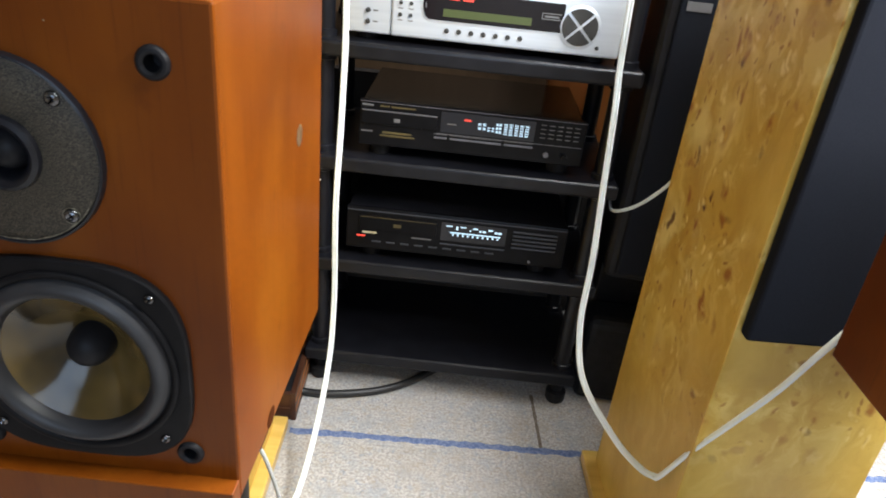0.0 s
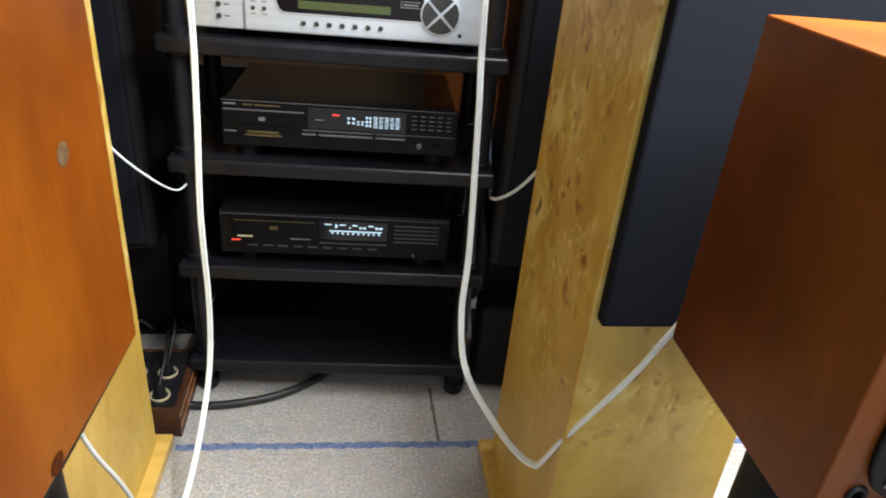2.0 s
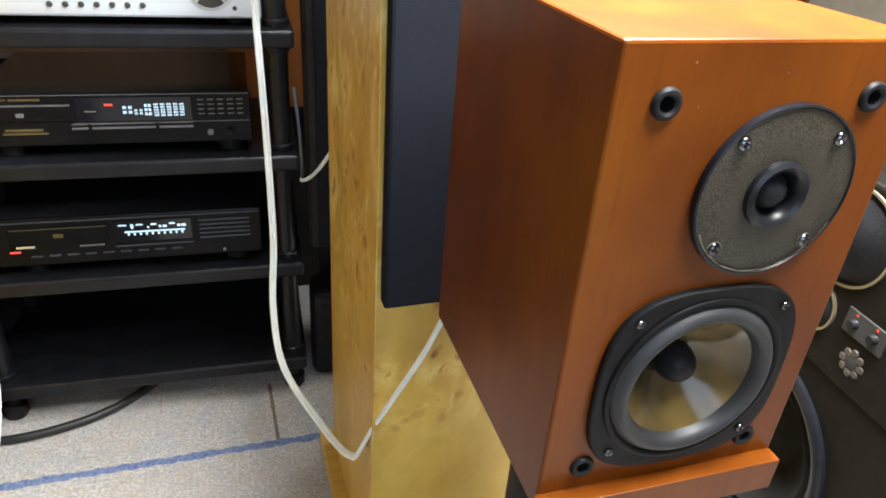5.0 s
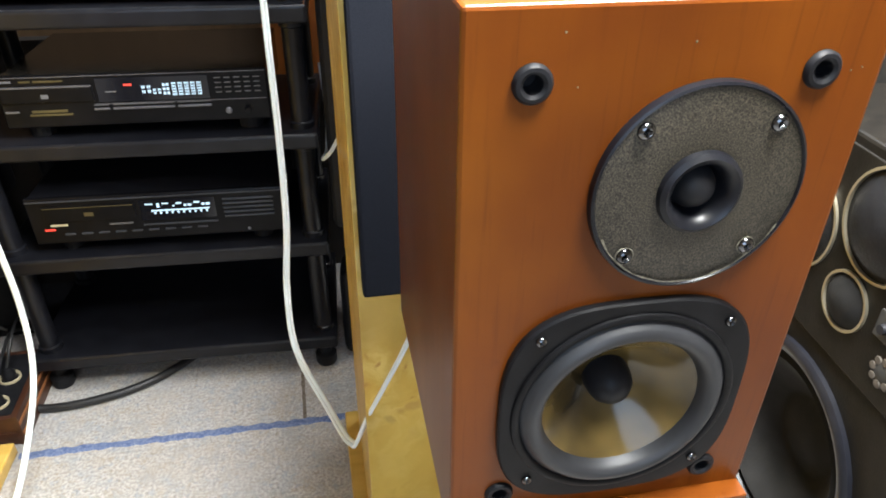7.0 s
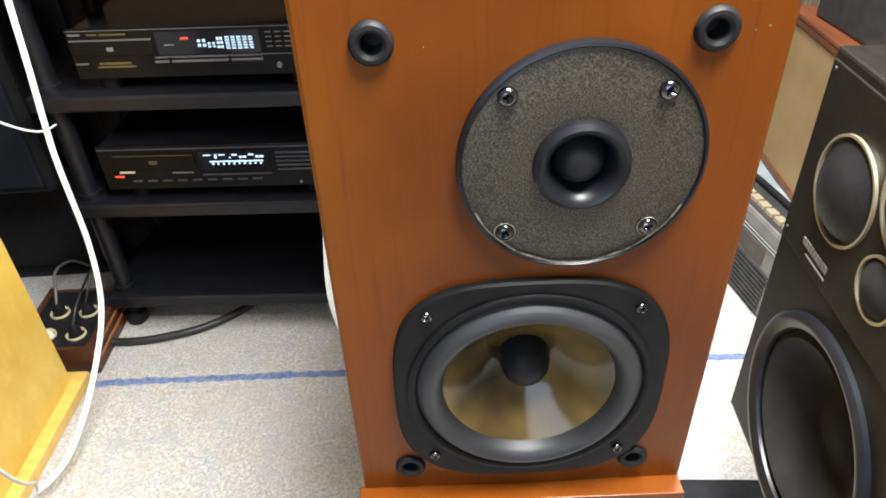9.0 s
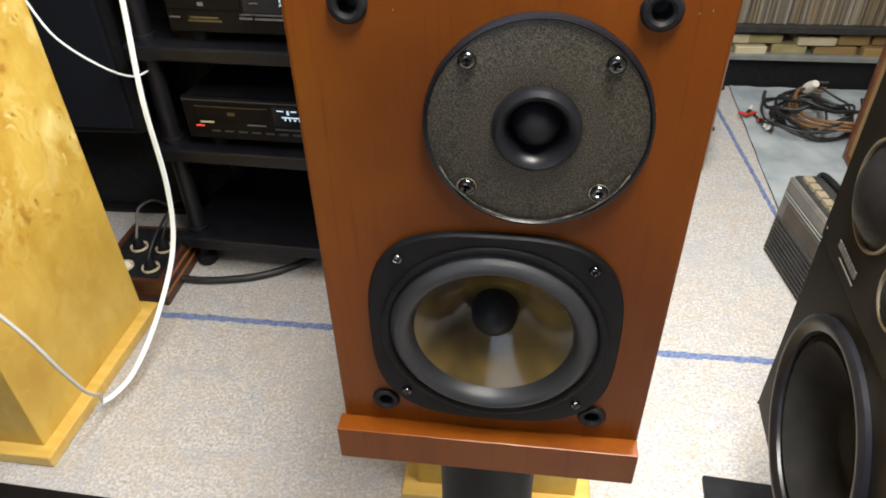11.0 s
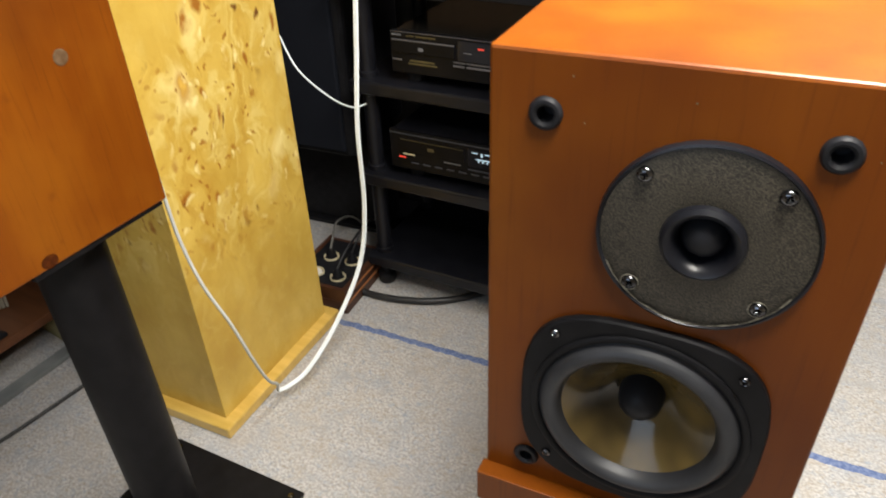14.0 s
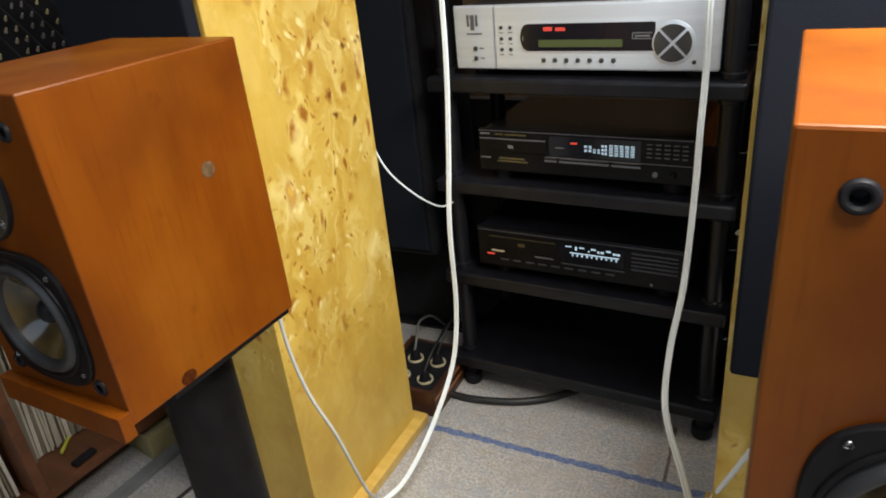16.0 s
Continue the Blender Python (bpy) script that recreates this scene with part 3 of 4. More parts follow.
def hifi_rack():
    r = thing("hifi_rack", "black four-shelf hi-fi rack with round posts and small feet", "rack", RK)
    for z in (0.733, 0.522, 0.305, 0.080):
        part("shelf", box(-0.2935, 0.2935, 0, 0.33, z - 0.0145, z + 0.0145, 0.006, 3), SATIN, r)
    for x in (-0.266, 0.266):
        for y in (0.040, 0.275):
            for z0, z1 in ((0.093, 0.292), (0.318, 0.509), (0.535, 0.720), (0.746, 0.99)):
                part("post", lathe([(0.0, z0), (0.0215, z0), (0.0215, z0 + 0.012), (0.0175, z0 + 0.014), (0.0175, z1 - 0.014), (0.0215, z1 - 0.012), (0.0215, z1), (0, z1)], 20, at=(x, y, 0)), SATIN, r, smooth=True)
            part("foot", lathe([(0, 0), (0.019, 0.0), (0.022, 0.006), (0.022, 0.026), (0.013, 0.031), (0.013, 0.067), (0, 0.067)], 20, at=(x, y, 0)), BLACK, r, smooth=True)
    # Dark sheet added so the gaps between the lower shelves stay black.
    part("back_panel", box(-0.285, 0.285, 0.322, 0.328, 0.075, 0.51), DARKBACKING, r, "dark sheet added behind the lower shelves")
    part("shelf", box(-0.297, 0.297, 0, 0.33, 0.985, 1.02, 0.011, 3), SATIN, r)
    return r


hifi_rack()


class Front:
    """Places small things on a component's front by fractions of its width and height."""

    def __init__(self, owner, w, h, z0):
        self.owner, self.w, self.h, self.z0 = owner, w, h, z0

    def at(self, fx, fz):
        return (fx - 0.5) * self.w, self.z0 + fz * self.h

    def bar(self, name, fx0, fx1, fz0, fz1, material, proud=0.001, bevel=0.0, parent=None, label=""):
        x0, z0 = self.at(fx0, fz0)
        x1, z1 = self.at(fx1, fz1)
        return part(name, box(x0, x1, -proud, 0.001, z0, z1, bevel), material, parent or self.owner, label)

    def knob(self, name, fx, fz, r, material, proud=0.003, parent=None, label=""):
        x, z = self.at(fx, fz)
        return part(name, lathe([(0, proud), (r * 0.8, proud), (r, proud * 0.7), (r, -0.001)], 20, "y", at=(x, 0, z)), material, parent or self.owner, label, smooth=True)


def receiver():
    w, h, d = 0.478, 0.123, 0.29
    s = thing("receiver", "silver brushed-aluminium receiver with a lit red and green display", "receiver", RK @ pose(0.006, 0.026, 0.7524))
    part("case", box(-w / 2 + 0.006, w / 2 - 0.006, 0.012, d, 0.012, h - 0.004, 0.003), DARKGREY, s)
    part("front_panel", box(-w / 2 + 0.083, w / 2, -0.004, 0.0125, 0.008, h, 0.004), SILVER, s)
    part("side_panel", box(-w / 2, -w / 2 + 0.0828, 0.0, 0.0125, 0.008, h, 0.003), SILVER, s, "stepped silver end panel")
    for x in (-0.2, 0.2):
        for y in (0.04, d - 0.05):
            part("foot", lathe([(0, -0.0047), (0.018, -0.0047), (0.02, 0.013), (0, 0.013)], 16, at=(x, y, 0)), BLACK, s)
    f = Front(s, w, h - 0.008, 0.008)
    # display window with a round left end, cut out for the dial
    bm = bmesh.new()
    x0, z0 = f.at(0.285, 0.30)
    x1, z1 = f.at(0.785, 0.71)
    loop = [(x1, z0), (x1, z1)] + [(x0 + 0.016 - 0.016 * math.sin(a) ** 0.8, (z0 + z1) / 2 + (z1 - z0) / 2 * math.cos(a)) for a in (math.pi * i / 12 for i in range(13))]
    rim = [(((x - (x0 + x1) / 2) * 1.016) + (x0 + x1) / 2, ((z - (z0 + z1) / 2) * 1.09) + (z0 + z1) / 2) for x, z in loop]
    for y, pts, name in ((-0.0055, rim, "bezel"), (-0.0062, loop, "window")):
        bm = bmesh.new()
        a = [bm.verts.new((x, y, z)) for x, z in pts]
        b = [bm.verts.new((x, -0.003, z)) for x, z in pts]
        bm.faces.new(a)
        for i in range(len(a)):
            bm.faces.new((a[i], a[(i + 1) % len(a)], b[(i + 1) % len(a)], b[i]))
        win = part(name, bm, SILVER if name == "bezel" else GLASSBLACK, s, "pale rim" if name == "bezel" else "black display window")
    f.bar("red_readout", 0.378, 0.412, 0.60, 0.66, LED_RED, 0.0068, 0, win, "lit red characters")
    f.bar("red_readout", 0.424, 0.462, 0.60, 0.65, LED_RED, 0.0068, 0, win, "lit red characters")
    f.bar("green_readout", 0.358, 0.672, 0.36, 0.47, LED_GREEN, 0.0068, 0, win, "dim green character display")
    for i, (a, b, c, e) in enumerate(((0.705, 0.775, 0.55, 0.565), (0.705, 0.775, 0.47, 0.485), (0.705, 0.709, 0.47, 0.565), (0.715, 0.768, 0.50, 0.53))):
        f.bar("badge_line", a, b, c, e, GREYTEXT, 0.0068, 0, win)
    f.bar("indicator", 0.293, 0.298, 0.46, 0.53, GREYTEXT, 0.0068, 0, win)
    for i in range(7):
        f.knob("button", 0.375 + 0.0442 * i, 0.155, 0.0044, DARKGREY, 0.0068)
    for fx in (0.206, 0.243):
        for fz in (0.66, 0.49, 0.32):
            f.knob("button", fx, fz, 0.0034, DARKGREY, 0.0065)
            f.bar("print", fx - 0.009, fx + 0.009, fz - 0.085, fz - 0.072, GREYTEXT, 0.0044)
    for fz in (0.335, 0.175):
        f.knob("button", 0.09, fz, 0.0042, DARKGREY, 0.004)
        f.bar("print", 0.107, 0.125, fz - 0.01, fz + 0.01, GREYTEXT, 0.0004)
    f.bar("emblem", 0.058, 0.068, 0.68, 0.86, BARGREY, 0.0008)
    f.bar("emblem", 0.073, 0.090, 0.62, 0.86, BARGREY, 0.0008)
    f.bar("emblem", 0.095, 0.105, 0.68, 0.86, BARGREY, 0.0008)
    f.bar("print", 0.055, 0.12, 0.55, 0.575, GREYTEXT, 0.0004)
    # dial in four quarters
    cx, cz = f.at(0.845, 0.41)
    dial = part("dial", lathe([(0, 0.0065), (0.0325, 0.0065), (0.036, 0.005), (0.036, 0.001)], 48, "y", at=(cx, 0, cz)), SILVER, s, "pale round dial surround", smooth=True)
    for k in range(4):
        bm = bmesh.new()
        pts = [(0.0025 * 1.4, 0)] + [(0.0305 * math.cos(a), 0.0305 * math.sin(a)) for a in (math.radians(-41 + 82 * i / 10) for i in range(11))]
        c, sn = math.cos(k * math.pi / 2), math.sin(k * math.pi / 2)
        top = [bm.verts.new((cx + x * c - z * sn, -0.0085, cz + x * sn + z * c)) for x, z in pts]
        bot = [bm.verts.new((cx + x * c - z * sn, -0.005, cz + x * sn + z * c)) for x, z in pts]
        bm.faces.new(top)
        for i in range(len(top)):
            bm.faces.new((top[i], top[(i + 1) % len(top)], bot[(i + 1) % len(top)], bot[i]))
        part("dial_key", bm, DARKGREY, dial, "dark quarter key")
    f.knob("sensor", 0.918, 0.135, 0.0036, DARKGREY, 0.0062)
    return s


receiver()


def cd_player_lit():
    w, h, d = 0.416, 0.094, 0.27
    s = thing("cd_player", "black disc player with a bright white display and keypad", "disc player", RK @ pose(0.010, 0.024, 0.5485))
    part("case", box(-w / 2 + 0.004, w / 2 - 0.004, 0.011, d, 0.013, h - 0.002, 0.002), CASEGREY, s)
    part("front_panel", box(-w / 2, w / 2, 0, 0.0125, 0.010, h, 0.002), DARKPLATE, s)
    for x in (-0.17, 0.17):
        for y in (0.035, d - 0.04):
            part("foot", lathe([(0, -0.0117), (0.020, -0.0117), (0.022, 0.013), (0, 0.013)], 18, at=(x, y, 0)), BLACK, s)
    f = Front(s, w, h - 0.010, 0.010)
    tray = f.bar("disc_tray", 0.012, 0.345, 0.50, 0.80, DARKPLATE, 0.003, 0.001, label="closed disc drawer")
    f.bar("edge_line", 0.012, 0.343, 0.785, 0.81, BARGREY, 0.0036, 0, tray)
    f.bar("print", 0.155, 0.182, 0.58, 0.66, GREYTEXT, 0.0034, 0, tray)
    f.bar("edge_line", 0.006, 0.994, 0.978, 0.990, BARGREY, 0.0009)
    f.bar("print", 0.012, 0.062, 0.89, 0.93, GREYTEXT, 0.0012)
    f.bar("print", 0.09, 0.13, 0.89, 0.92, GOLDTEXT, 0.0012)
    f.bar("print", 0.14, 0.245, 0.885, 0.92, GOLDTEXT, 0.0012)
    f.bar("print", 0.105, 0.235, 0.30, 0.345, GOLDTEXT, 0.0012)
    f.bar("print", 0.095, 0.25, 0.235, 0.27, GOLDTEXT, 0.0012)
    f.bar("power_key", 0.01, 0.06, 0.31, 0.34, BARGREY, 0.002)
    win = f.bar("display_window", 0.36, 0.775, 0.47, 0.93, GLASSBLACK, 0.0018, 0, label="black display window")
    f.bar("red_readout", 0.462, 0.492, 0.775, 0.815, LED_RED, 0.0026, 0, win, "lit red mark")
    f.bar("print", 0.39, 0.43, 0.66, 0.68, GREYTEXT, 0.0024, 0, win)
    x = 0.526
    for wd, lo, hi, stripes in ((0.014, 0.62, 0.80, 2), (0.014, 0.62, 0.80, 2), (0.012, 0.60, 0.72, 2), (0.012, 0.60, 0.72, 2), (0.028, 0.58, 0.83, 3), (0.017, 0.56, 0.83, 5), (0.017, 0.56, 0.83, 5), (0.017, 0.56, 0.83, 5), (0.017, 0.56, 0.83, 5), (0.017, 0.56, 0.83, 5)):
        for k in range(stripes):
            step = (hi - lo) / stripes
            for a in range(3 if stripes > 3 else 2):
                w3 = wd / (3 if stripes > 3 else 2)
                f.bar("white_readout", x + w3 * a, x + w3 * (a + 0.68), lo + step * k, lo + step * (k + 0.62), LED_WHITE, 0.0026, 0, win)
        x += wd + 0.0065
    for i in range(5):
        for j in range(4):
            f.bar("key", 0.80 + 0.037 * i, 0.823 + 0.037 * i, 0.86 - 0.095 * j, 0.875 - 0.095 * j, GREYTEXT, 0.0022)
    f.bar("groove", 0.345, 0.99, 0.425, 0.437, BARGREY, 0.0009)
    for a, b in ((0.335, 0.392), (0.405, 0.635), (0.648, 0.775)):
        f.bar("key_strip", a, b, 0.315, 0.355, BARGREY, 0.003, 0.0006)
        f.bar("print", a, b, 0.405, 0.417, GREYTEXT, 0.0012)
    f.knob("headphone_socket", 0.838, 0.20, 0.0052, BARGREY, 0.003)
    f.knob("level_knob", 0.915, 0.22, 0.0058, DARKPLATE, 0.010)
    return s


cd_player_lit()


def cd_player_old():
    w, h, d = 0.436, 0.096, 0.27
    s = thing("cd_player", "older black disc player with lit track scale", "disc player", RK @ pose(0.003, 0.020, 0.3355))
    part("case", box(-w / 2 + 0.003, w / 2 - 0.003, 0.011, d, 0.009, h - 0.002, 0.002), SATIN, s)
    part("front_panel", box(-w / 2, w / 2, 0, 0.0125, 0.006, h, 0.003), DARKPLATE, s)
    for x in (-0.17, 0.17):
        for y in (0.035, d - 0.04):
            part("foot", lathe([(0, -0.0157), (0.018, -0.0157), (0.02, 0.010), (0, 0.010)], 18, at=(x, y, 0)), BLACK, s)
    f = Front(s, w, h - 0.006, 0.006)
    # Blue-grey strip paints in the highlight along the top edge.
    f.bar("top_highlight", 0.005, 0.995, 0.92, 0.945, VENT, 0.002, 0)
    tray = f.bar("disc_tray", 0.06, 0.41, 0.50, 0.82, DARKPLATE, 0.003, 0.001, label="closed disc drawer")
    f.bar("edge_line", 0.065, 0.405, 0.79, 0.805, GOLDTEXT, 0.0034, 0, tray)
    f.bar("print", 0.215, 0.25, 0.60, 0.68, GOLDTEXT, 0.0034, 0, tray)
    f.bar("print", 0.075, 0.14, 0.395, 0.435, CREAM, 0.0014)
    f.bar("power_lamp", 0.050, 0.088, 0.305, 0.338, LED_RED, 0.0022, 0.0004, label="lit red power key")
    f.bar("print", 0.30, 0.39, 0.37, 0.40, GREYTEXT, 0.0012)
    win = f.bar("display_window", 0.43, 0.725, 0.42, 0.86, GLASSBLACK, 0.0018, 0, label="smoked display window")
    for a, b, lo, hi in ((0.452, 0.482, 0.765, 0.79), (0.497, 0.507, 0.70, 0.79), (0.517, 0.542, 0.765, 0.79), (0.558, 0.566, 0.70, 0.73), (0.572, 0.594, 0.755, 0.79), (0.602, 0.612, 0.70, 0.745), (0.617, 0.632, 0.70, 0.745), (0.642, 0.664, 0.755, 0.79), (0.672, 0.684, 0.70, 0.75), (0.688, 0.704, 0.70, 0.75)):
        f.bar("white_readout", a, b, lo, hi, LED_WHITE, 0.0026, 0, win)
    f.bar("white_readout", 0.472, 0.70, 0.615, 0.645, LED_WHITE, 0.0026, 0, win)
    for i in range(10):
        f.bar("white_readout", 0.482 + 0.0225 * i, 0.490 + 0.0225 * i, 0.555, 0.60, LED_WHITE, 0.0026, 0, win)
    for i in range(5):
        f.bar("rib", 0.755, 0.955, 0.78 - 0.095 * i, 0.815 - 0.095 * i, VENT, 0.003, 0.0005)
    for i in range(9):
        f.bar("key", 0.12 + 0.065 * i, 0.16 + 0.065 * i, 0.19, 0.225, VENT, 0.0022, 0.0004)
    f.bar("key_strip", 0.43, 0.725, 0.31, 0.34, VENT, 0.0022, 0.0004)
    f.knob("headphone_socket", 0.845, 0.10, 0.003, BARGREY, 0.002)
    return s


cd_player_old()


# ---- black loudspeakers beside the rack ----
def black_speaker(m, w, d, z0, z1, label):
    s = thing("floor_monitor", label, "loudspeaker", m, "black loudspeakers beside the rack")
    part("cabinet", box(-w / 2, w / 2, 0, d, z0, z1, 0.018, 3), BLACK, s)
    part("grille", box(-w / 2 + 0.02, w / 2 - 0.02, -0.012, 0.002, z0 + 0.02, z1 - 0.02, 0.005), CLOTH, s, "dark cloth grille")
    part("badge", box(-w / 2 + 0.03, -w / 2 + 0.07, -0.0135, -0.011, z0 + 0.52, z0 + 0.535), GREYTEXT, s, "small grey badge")
    # Column and base are oversized to black out bright carpet behind them.
    part("stand_column", box(-w / 2 + 0.02, w / 2 - 0.02, 0.155, d - 0.03, 0.012, z0 + 0.001, 0.004), BLACK, s)
    part("stand_base", box(-w / 2 + 0.01, w / 2 + 0.045, 0.135, d + 0.085, 0, 0.013, 0.003), BLACK, s)
    return s


black_speaker(pose(-0.4814, 1.2261, 0, 0, 0, 12.5), 0.30, 0.28, 0.300, 1.05, "tall black cloth-fronted loudspeaker on a stand beside the rack")
black_speaker(pose(0.487, 1.2959, 0, 0, 0, 4.2), 0.32, 0.26, 0.335, 1.05, "tall black cloth-fronted loudspeaker on a stand behind the tower")
single("subwoofer", box(-0.14, 0.14, 0, 0.10, 0.0, 0.215, 0.022, 3), BLACK, "low black box with rounded corners on the carpet", "subwoofer", pose(0.463, 1.329, 0, 0, 0, 5))
single("wooden_panel", box(0.135, 0.305, -0.022, 0, 0.49, 1.20, 0.004), ORANGEWOOD, "orange-brown wooden board fixed to the partition behind the rack", "board", pose(0.01, 1.64, 0, 0, 0, 9.9))
# Dark board added to black out lit carpet low behind the rack.
single("gap_backing_board", box(-1.6, 0.315, 0, 0.03, 0, 0.60), DARKBACKING, "low dark board added behind the rack to blacken its gaps", "wall", pose(0.01, 1.64, 0, 0, 0, 9.9), kind="structure")
single("partition_wall", box(-1.6, 0.315, 0.20, 0.25, 0, 2.59), BEIGE, "orange-tan wooden partition wall behind the rack", "wall", pose(0.01, 1.64, 0, 0, 0, 9.9), kind="structure")
single("side_board", box(0.315, 0.70, 0.01, 0.04, 0, 1.3, 0.003), BOARD, "plain grey-brown board wall beside the rack", "wall", pose(0.01, 1.64, 0, 0, 0, 9.9), kind="structure")

# ---- cords ----
def cord(name, label, pts, r, material, flat=1.0, group=""):
    if flat < 1:                                  # twin flex: two cores side by side
        bm = tube(pts, r * 0.62, 10, shift=-r * 0.5)
        tube(pts, r * 0.62, 10, bm=bm, shift=r * 0.5)
        return single(name, bm, material, label, "cable", group=group, smooth=True)
    return single(name, tube(pts, r, 10), material, label, "cable", group=group, smooth=True)


cord("speaker_cable", "white twin speaker cable hanging in a loop to the floor", [(-0.215, 1.195, 2.6), (-0.208, 1.188, 1.304), (-0.193, 1.171, 1), (-0.177, 1.146, 0.797), (-0.173, 1.124, 0.635), (-0.172, 1.102, 0.475), (-0.167, 1.092, 0.3), (-0.16, 1.05, 0.182), (-0.148, 0.945, 0.095), (-0.143, 0.85, 0.047), (-0.152, 0.8, 0.034), (-0.16, 0.775, 0.036)], 0.0049, WHITE, 0.7, "white speaker cables")
cord("speaker_cable", "thin white speaker cable, greyed for shade, rising to the small speaker", [(-0.16, 0.775, 0.036), (-0.143, 0.765, 0.072), (-0.12, 0.731, 0.123), (-0.113, 0.705, 0.201), (-0.124, 0.687, 0.291), (-0.146, 0.67, 0.372), (-0.158, 0.66, 0.46), (-0.158, 0.655, 0.552), (-0.151, 0.65, 0.617), (-0.143, 0.646, 0.655)], 0.0030, SHADEDPVC, 1.0, "white speaker cables")
cord("speaker_cable", "white twin speaker cable hanging in front of the rack", [(0.29, 1.233, 2.6), (0.276, 1.231, 1.26), (0.264, 1.227, 0.965), (0.268, 1.214, 0.785), (0.274, 1.186, 0.695), (0.279, 1.163, 0.59), (0.285, 1.119, 0.453), (0.284, 1.073, 0.353), (0.303, 1.01, 0.282), (0.362, 0.925, 0.244), (0.396, 0.860, 0.254), (0.412, 0.832, 0.269)], 0.0049, WHITE, 0.7, "white speaker cables")
cord("speaker_cable", "white twin speaker cable rising to the small speaker", [(0.412, 0.832, 0.269), (0.418, 0.825, 0.280), (0.438, 0.804, 0.349), (0.465, 0.777, 0.430), (0.492, 0.752, 0.511), (0.512, 0.736, 0.58), (0.535, 0.728, 0.64)], 0.0049, WHITE, 0.7, "white speaker cables")
cord("thin_cable", "thin white cable stretched from the burl tower to the rack", [(-0.342, 1.09, 0.64), (-0.292, 1.078, 0.585), (-0.255, 1.115, 0.525), (-0.240, 1.165, 0.486), (-0.241, 1.212, 0.478)], 0.0020, WHITE)
cord("thin_cable", "thin white cable drooping between the rack and the burl tower", [(0.297, 1.457, 0.6), (0.307, 1.425, 0.524), (0.315, 1.361, 0.472), (0.32, 1.284, 0.483), (0.35, 1.206, 0.534), (0.383, 1.147, 0.605), (0.404, 1.123, 0.669)], 0.0032, WHITE)
cord("power_cord", "thick black power cord lying on the carpet under the rack", [(-0.285, 1.13, 0.03), (-0.252, 1.146, 0.0095), (-0.205, 1.153, 0.009), (-0.15, 1.172, 0.009), (-0.085, 1.207, 0.009), (-0.027, 1.264, 0.009), (0.05, 1.38, 0.009)], 0.0085, CORD)


# ---- socket box on the floor ----
def socket_box():
    s = thing("socket_box", "wooden power distribution box with black top and plugged-in cords", "power strip", pose(-0.234, 1.066, 0, 0, 0, 11.3))
    part("side_board", box(-0.011, 0, 0, 0.20, 0, 0.070, 0.001), SOCKETWOOD, s)
    part("side_strip", box(-0.001, 0.0015, 0.001, 0.199, 0.024, 0.031, 0.0005), PLY, s, "pale plywood stripe")
    part("side_strip", box(-0.001, 0.0015, 0.001, 0.199, 0.048, 0.055, 0.0005), PLY, s, "pale plywood stripe")
    part("side_board", box(-0.16, -0.149, 0, 0.20, 0, 0.070, 0.001), SOCKETWOOD, s)
    part("front_board", box(-0.149, -0.011, 0.002, 0.012, 0, 0.030, 0.001), SOCKETWOOD, s)
    part("front_board", box(-0.149, -0.011, 0.002, 0.012, 0.031, 0.066, 0.001), SOCKETWOOD, s)
    part("back_board", box(-0.149, -0.011, 0.188, 0.198, 0, 0.066, 0.001), SOCKETWOOD, s)
    part("top_plate", box(-0.149, -0.011, 0.012, 0.188, 0.058, 0.066, 0.001), BLACK, s)
    for i, (x, y) in enumerate(((-0.045, 0.045), (-0.045, 0.115), (-0.105, 0.045), (-0.105, 0.115))):
        so = part("socket", lathe([(0.0155, 0.066), (0.0195, 0.066), (0.0195, 0.0705), (0.0182, 0.0715), (0.0165, 0.068), (0.0155, 0.067)], 20, closed=True, at=(x, y, 0)), CREAM, s, "cream round socket rim", smooth=True)
        if i != 2:
            part("plug", lathe([(0, 0.066), (0.012, 0.066), (0.0125, 0.078), (0.006, 0.092), (0, 0.093)], 16, at=(x, y, 0)), BLACK, so, smooth=True)
        else:
            part("cover", lathe([(0, 0.071), (0.012, 0.071), (0.0145, 0.066), (0, 0.066)], 16, at=(x, y, 0)), PAPER, so, smooth=True)
    return s


socket_box()
cord("power_cord", "thin black power cord plugged into the socket box", [(-0.2865, 1.1016, 0.09), (-0.2885, 1.1315, 0.115), (-0.3018, 1.1808, 0.123), (-0.3377, 1.2686, 0.101), (-0.3549, 1.3777, 0.02)], 0.003, CORD, group="plugged cords")
cord("power_cord", "thin black power cord plugged into the socket box", [(-0.301, 1.1698, 0.09), (-0.2974, 1.1901, 0.118), (-0.305, 1.2297, 0.137), (-0.3402, 1.3075, 0.106), (-0.3555, 1.3867, 0.03)], 0.003, CORD, group="plugged cords")
cord("power_cord", "thin grey power cord plugged into the socket box", [(-0.3594, 1.1579, 0.09), (-0.3657, 1.1775, 0.112), (-0.3939, 1.2258, 0.123), (-0.4192, 1.3043, 0.09), (-0.4338, 1.3734, 0.02)], 0.003, GREYPL, group="plugged cords")

# ---- carpet seams ----


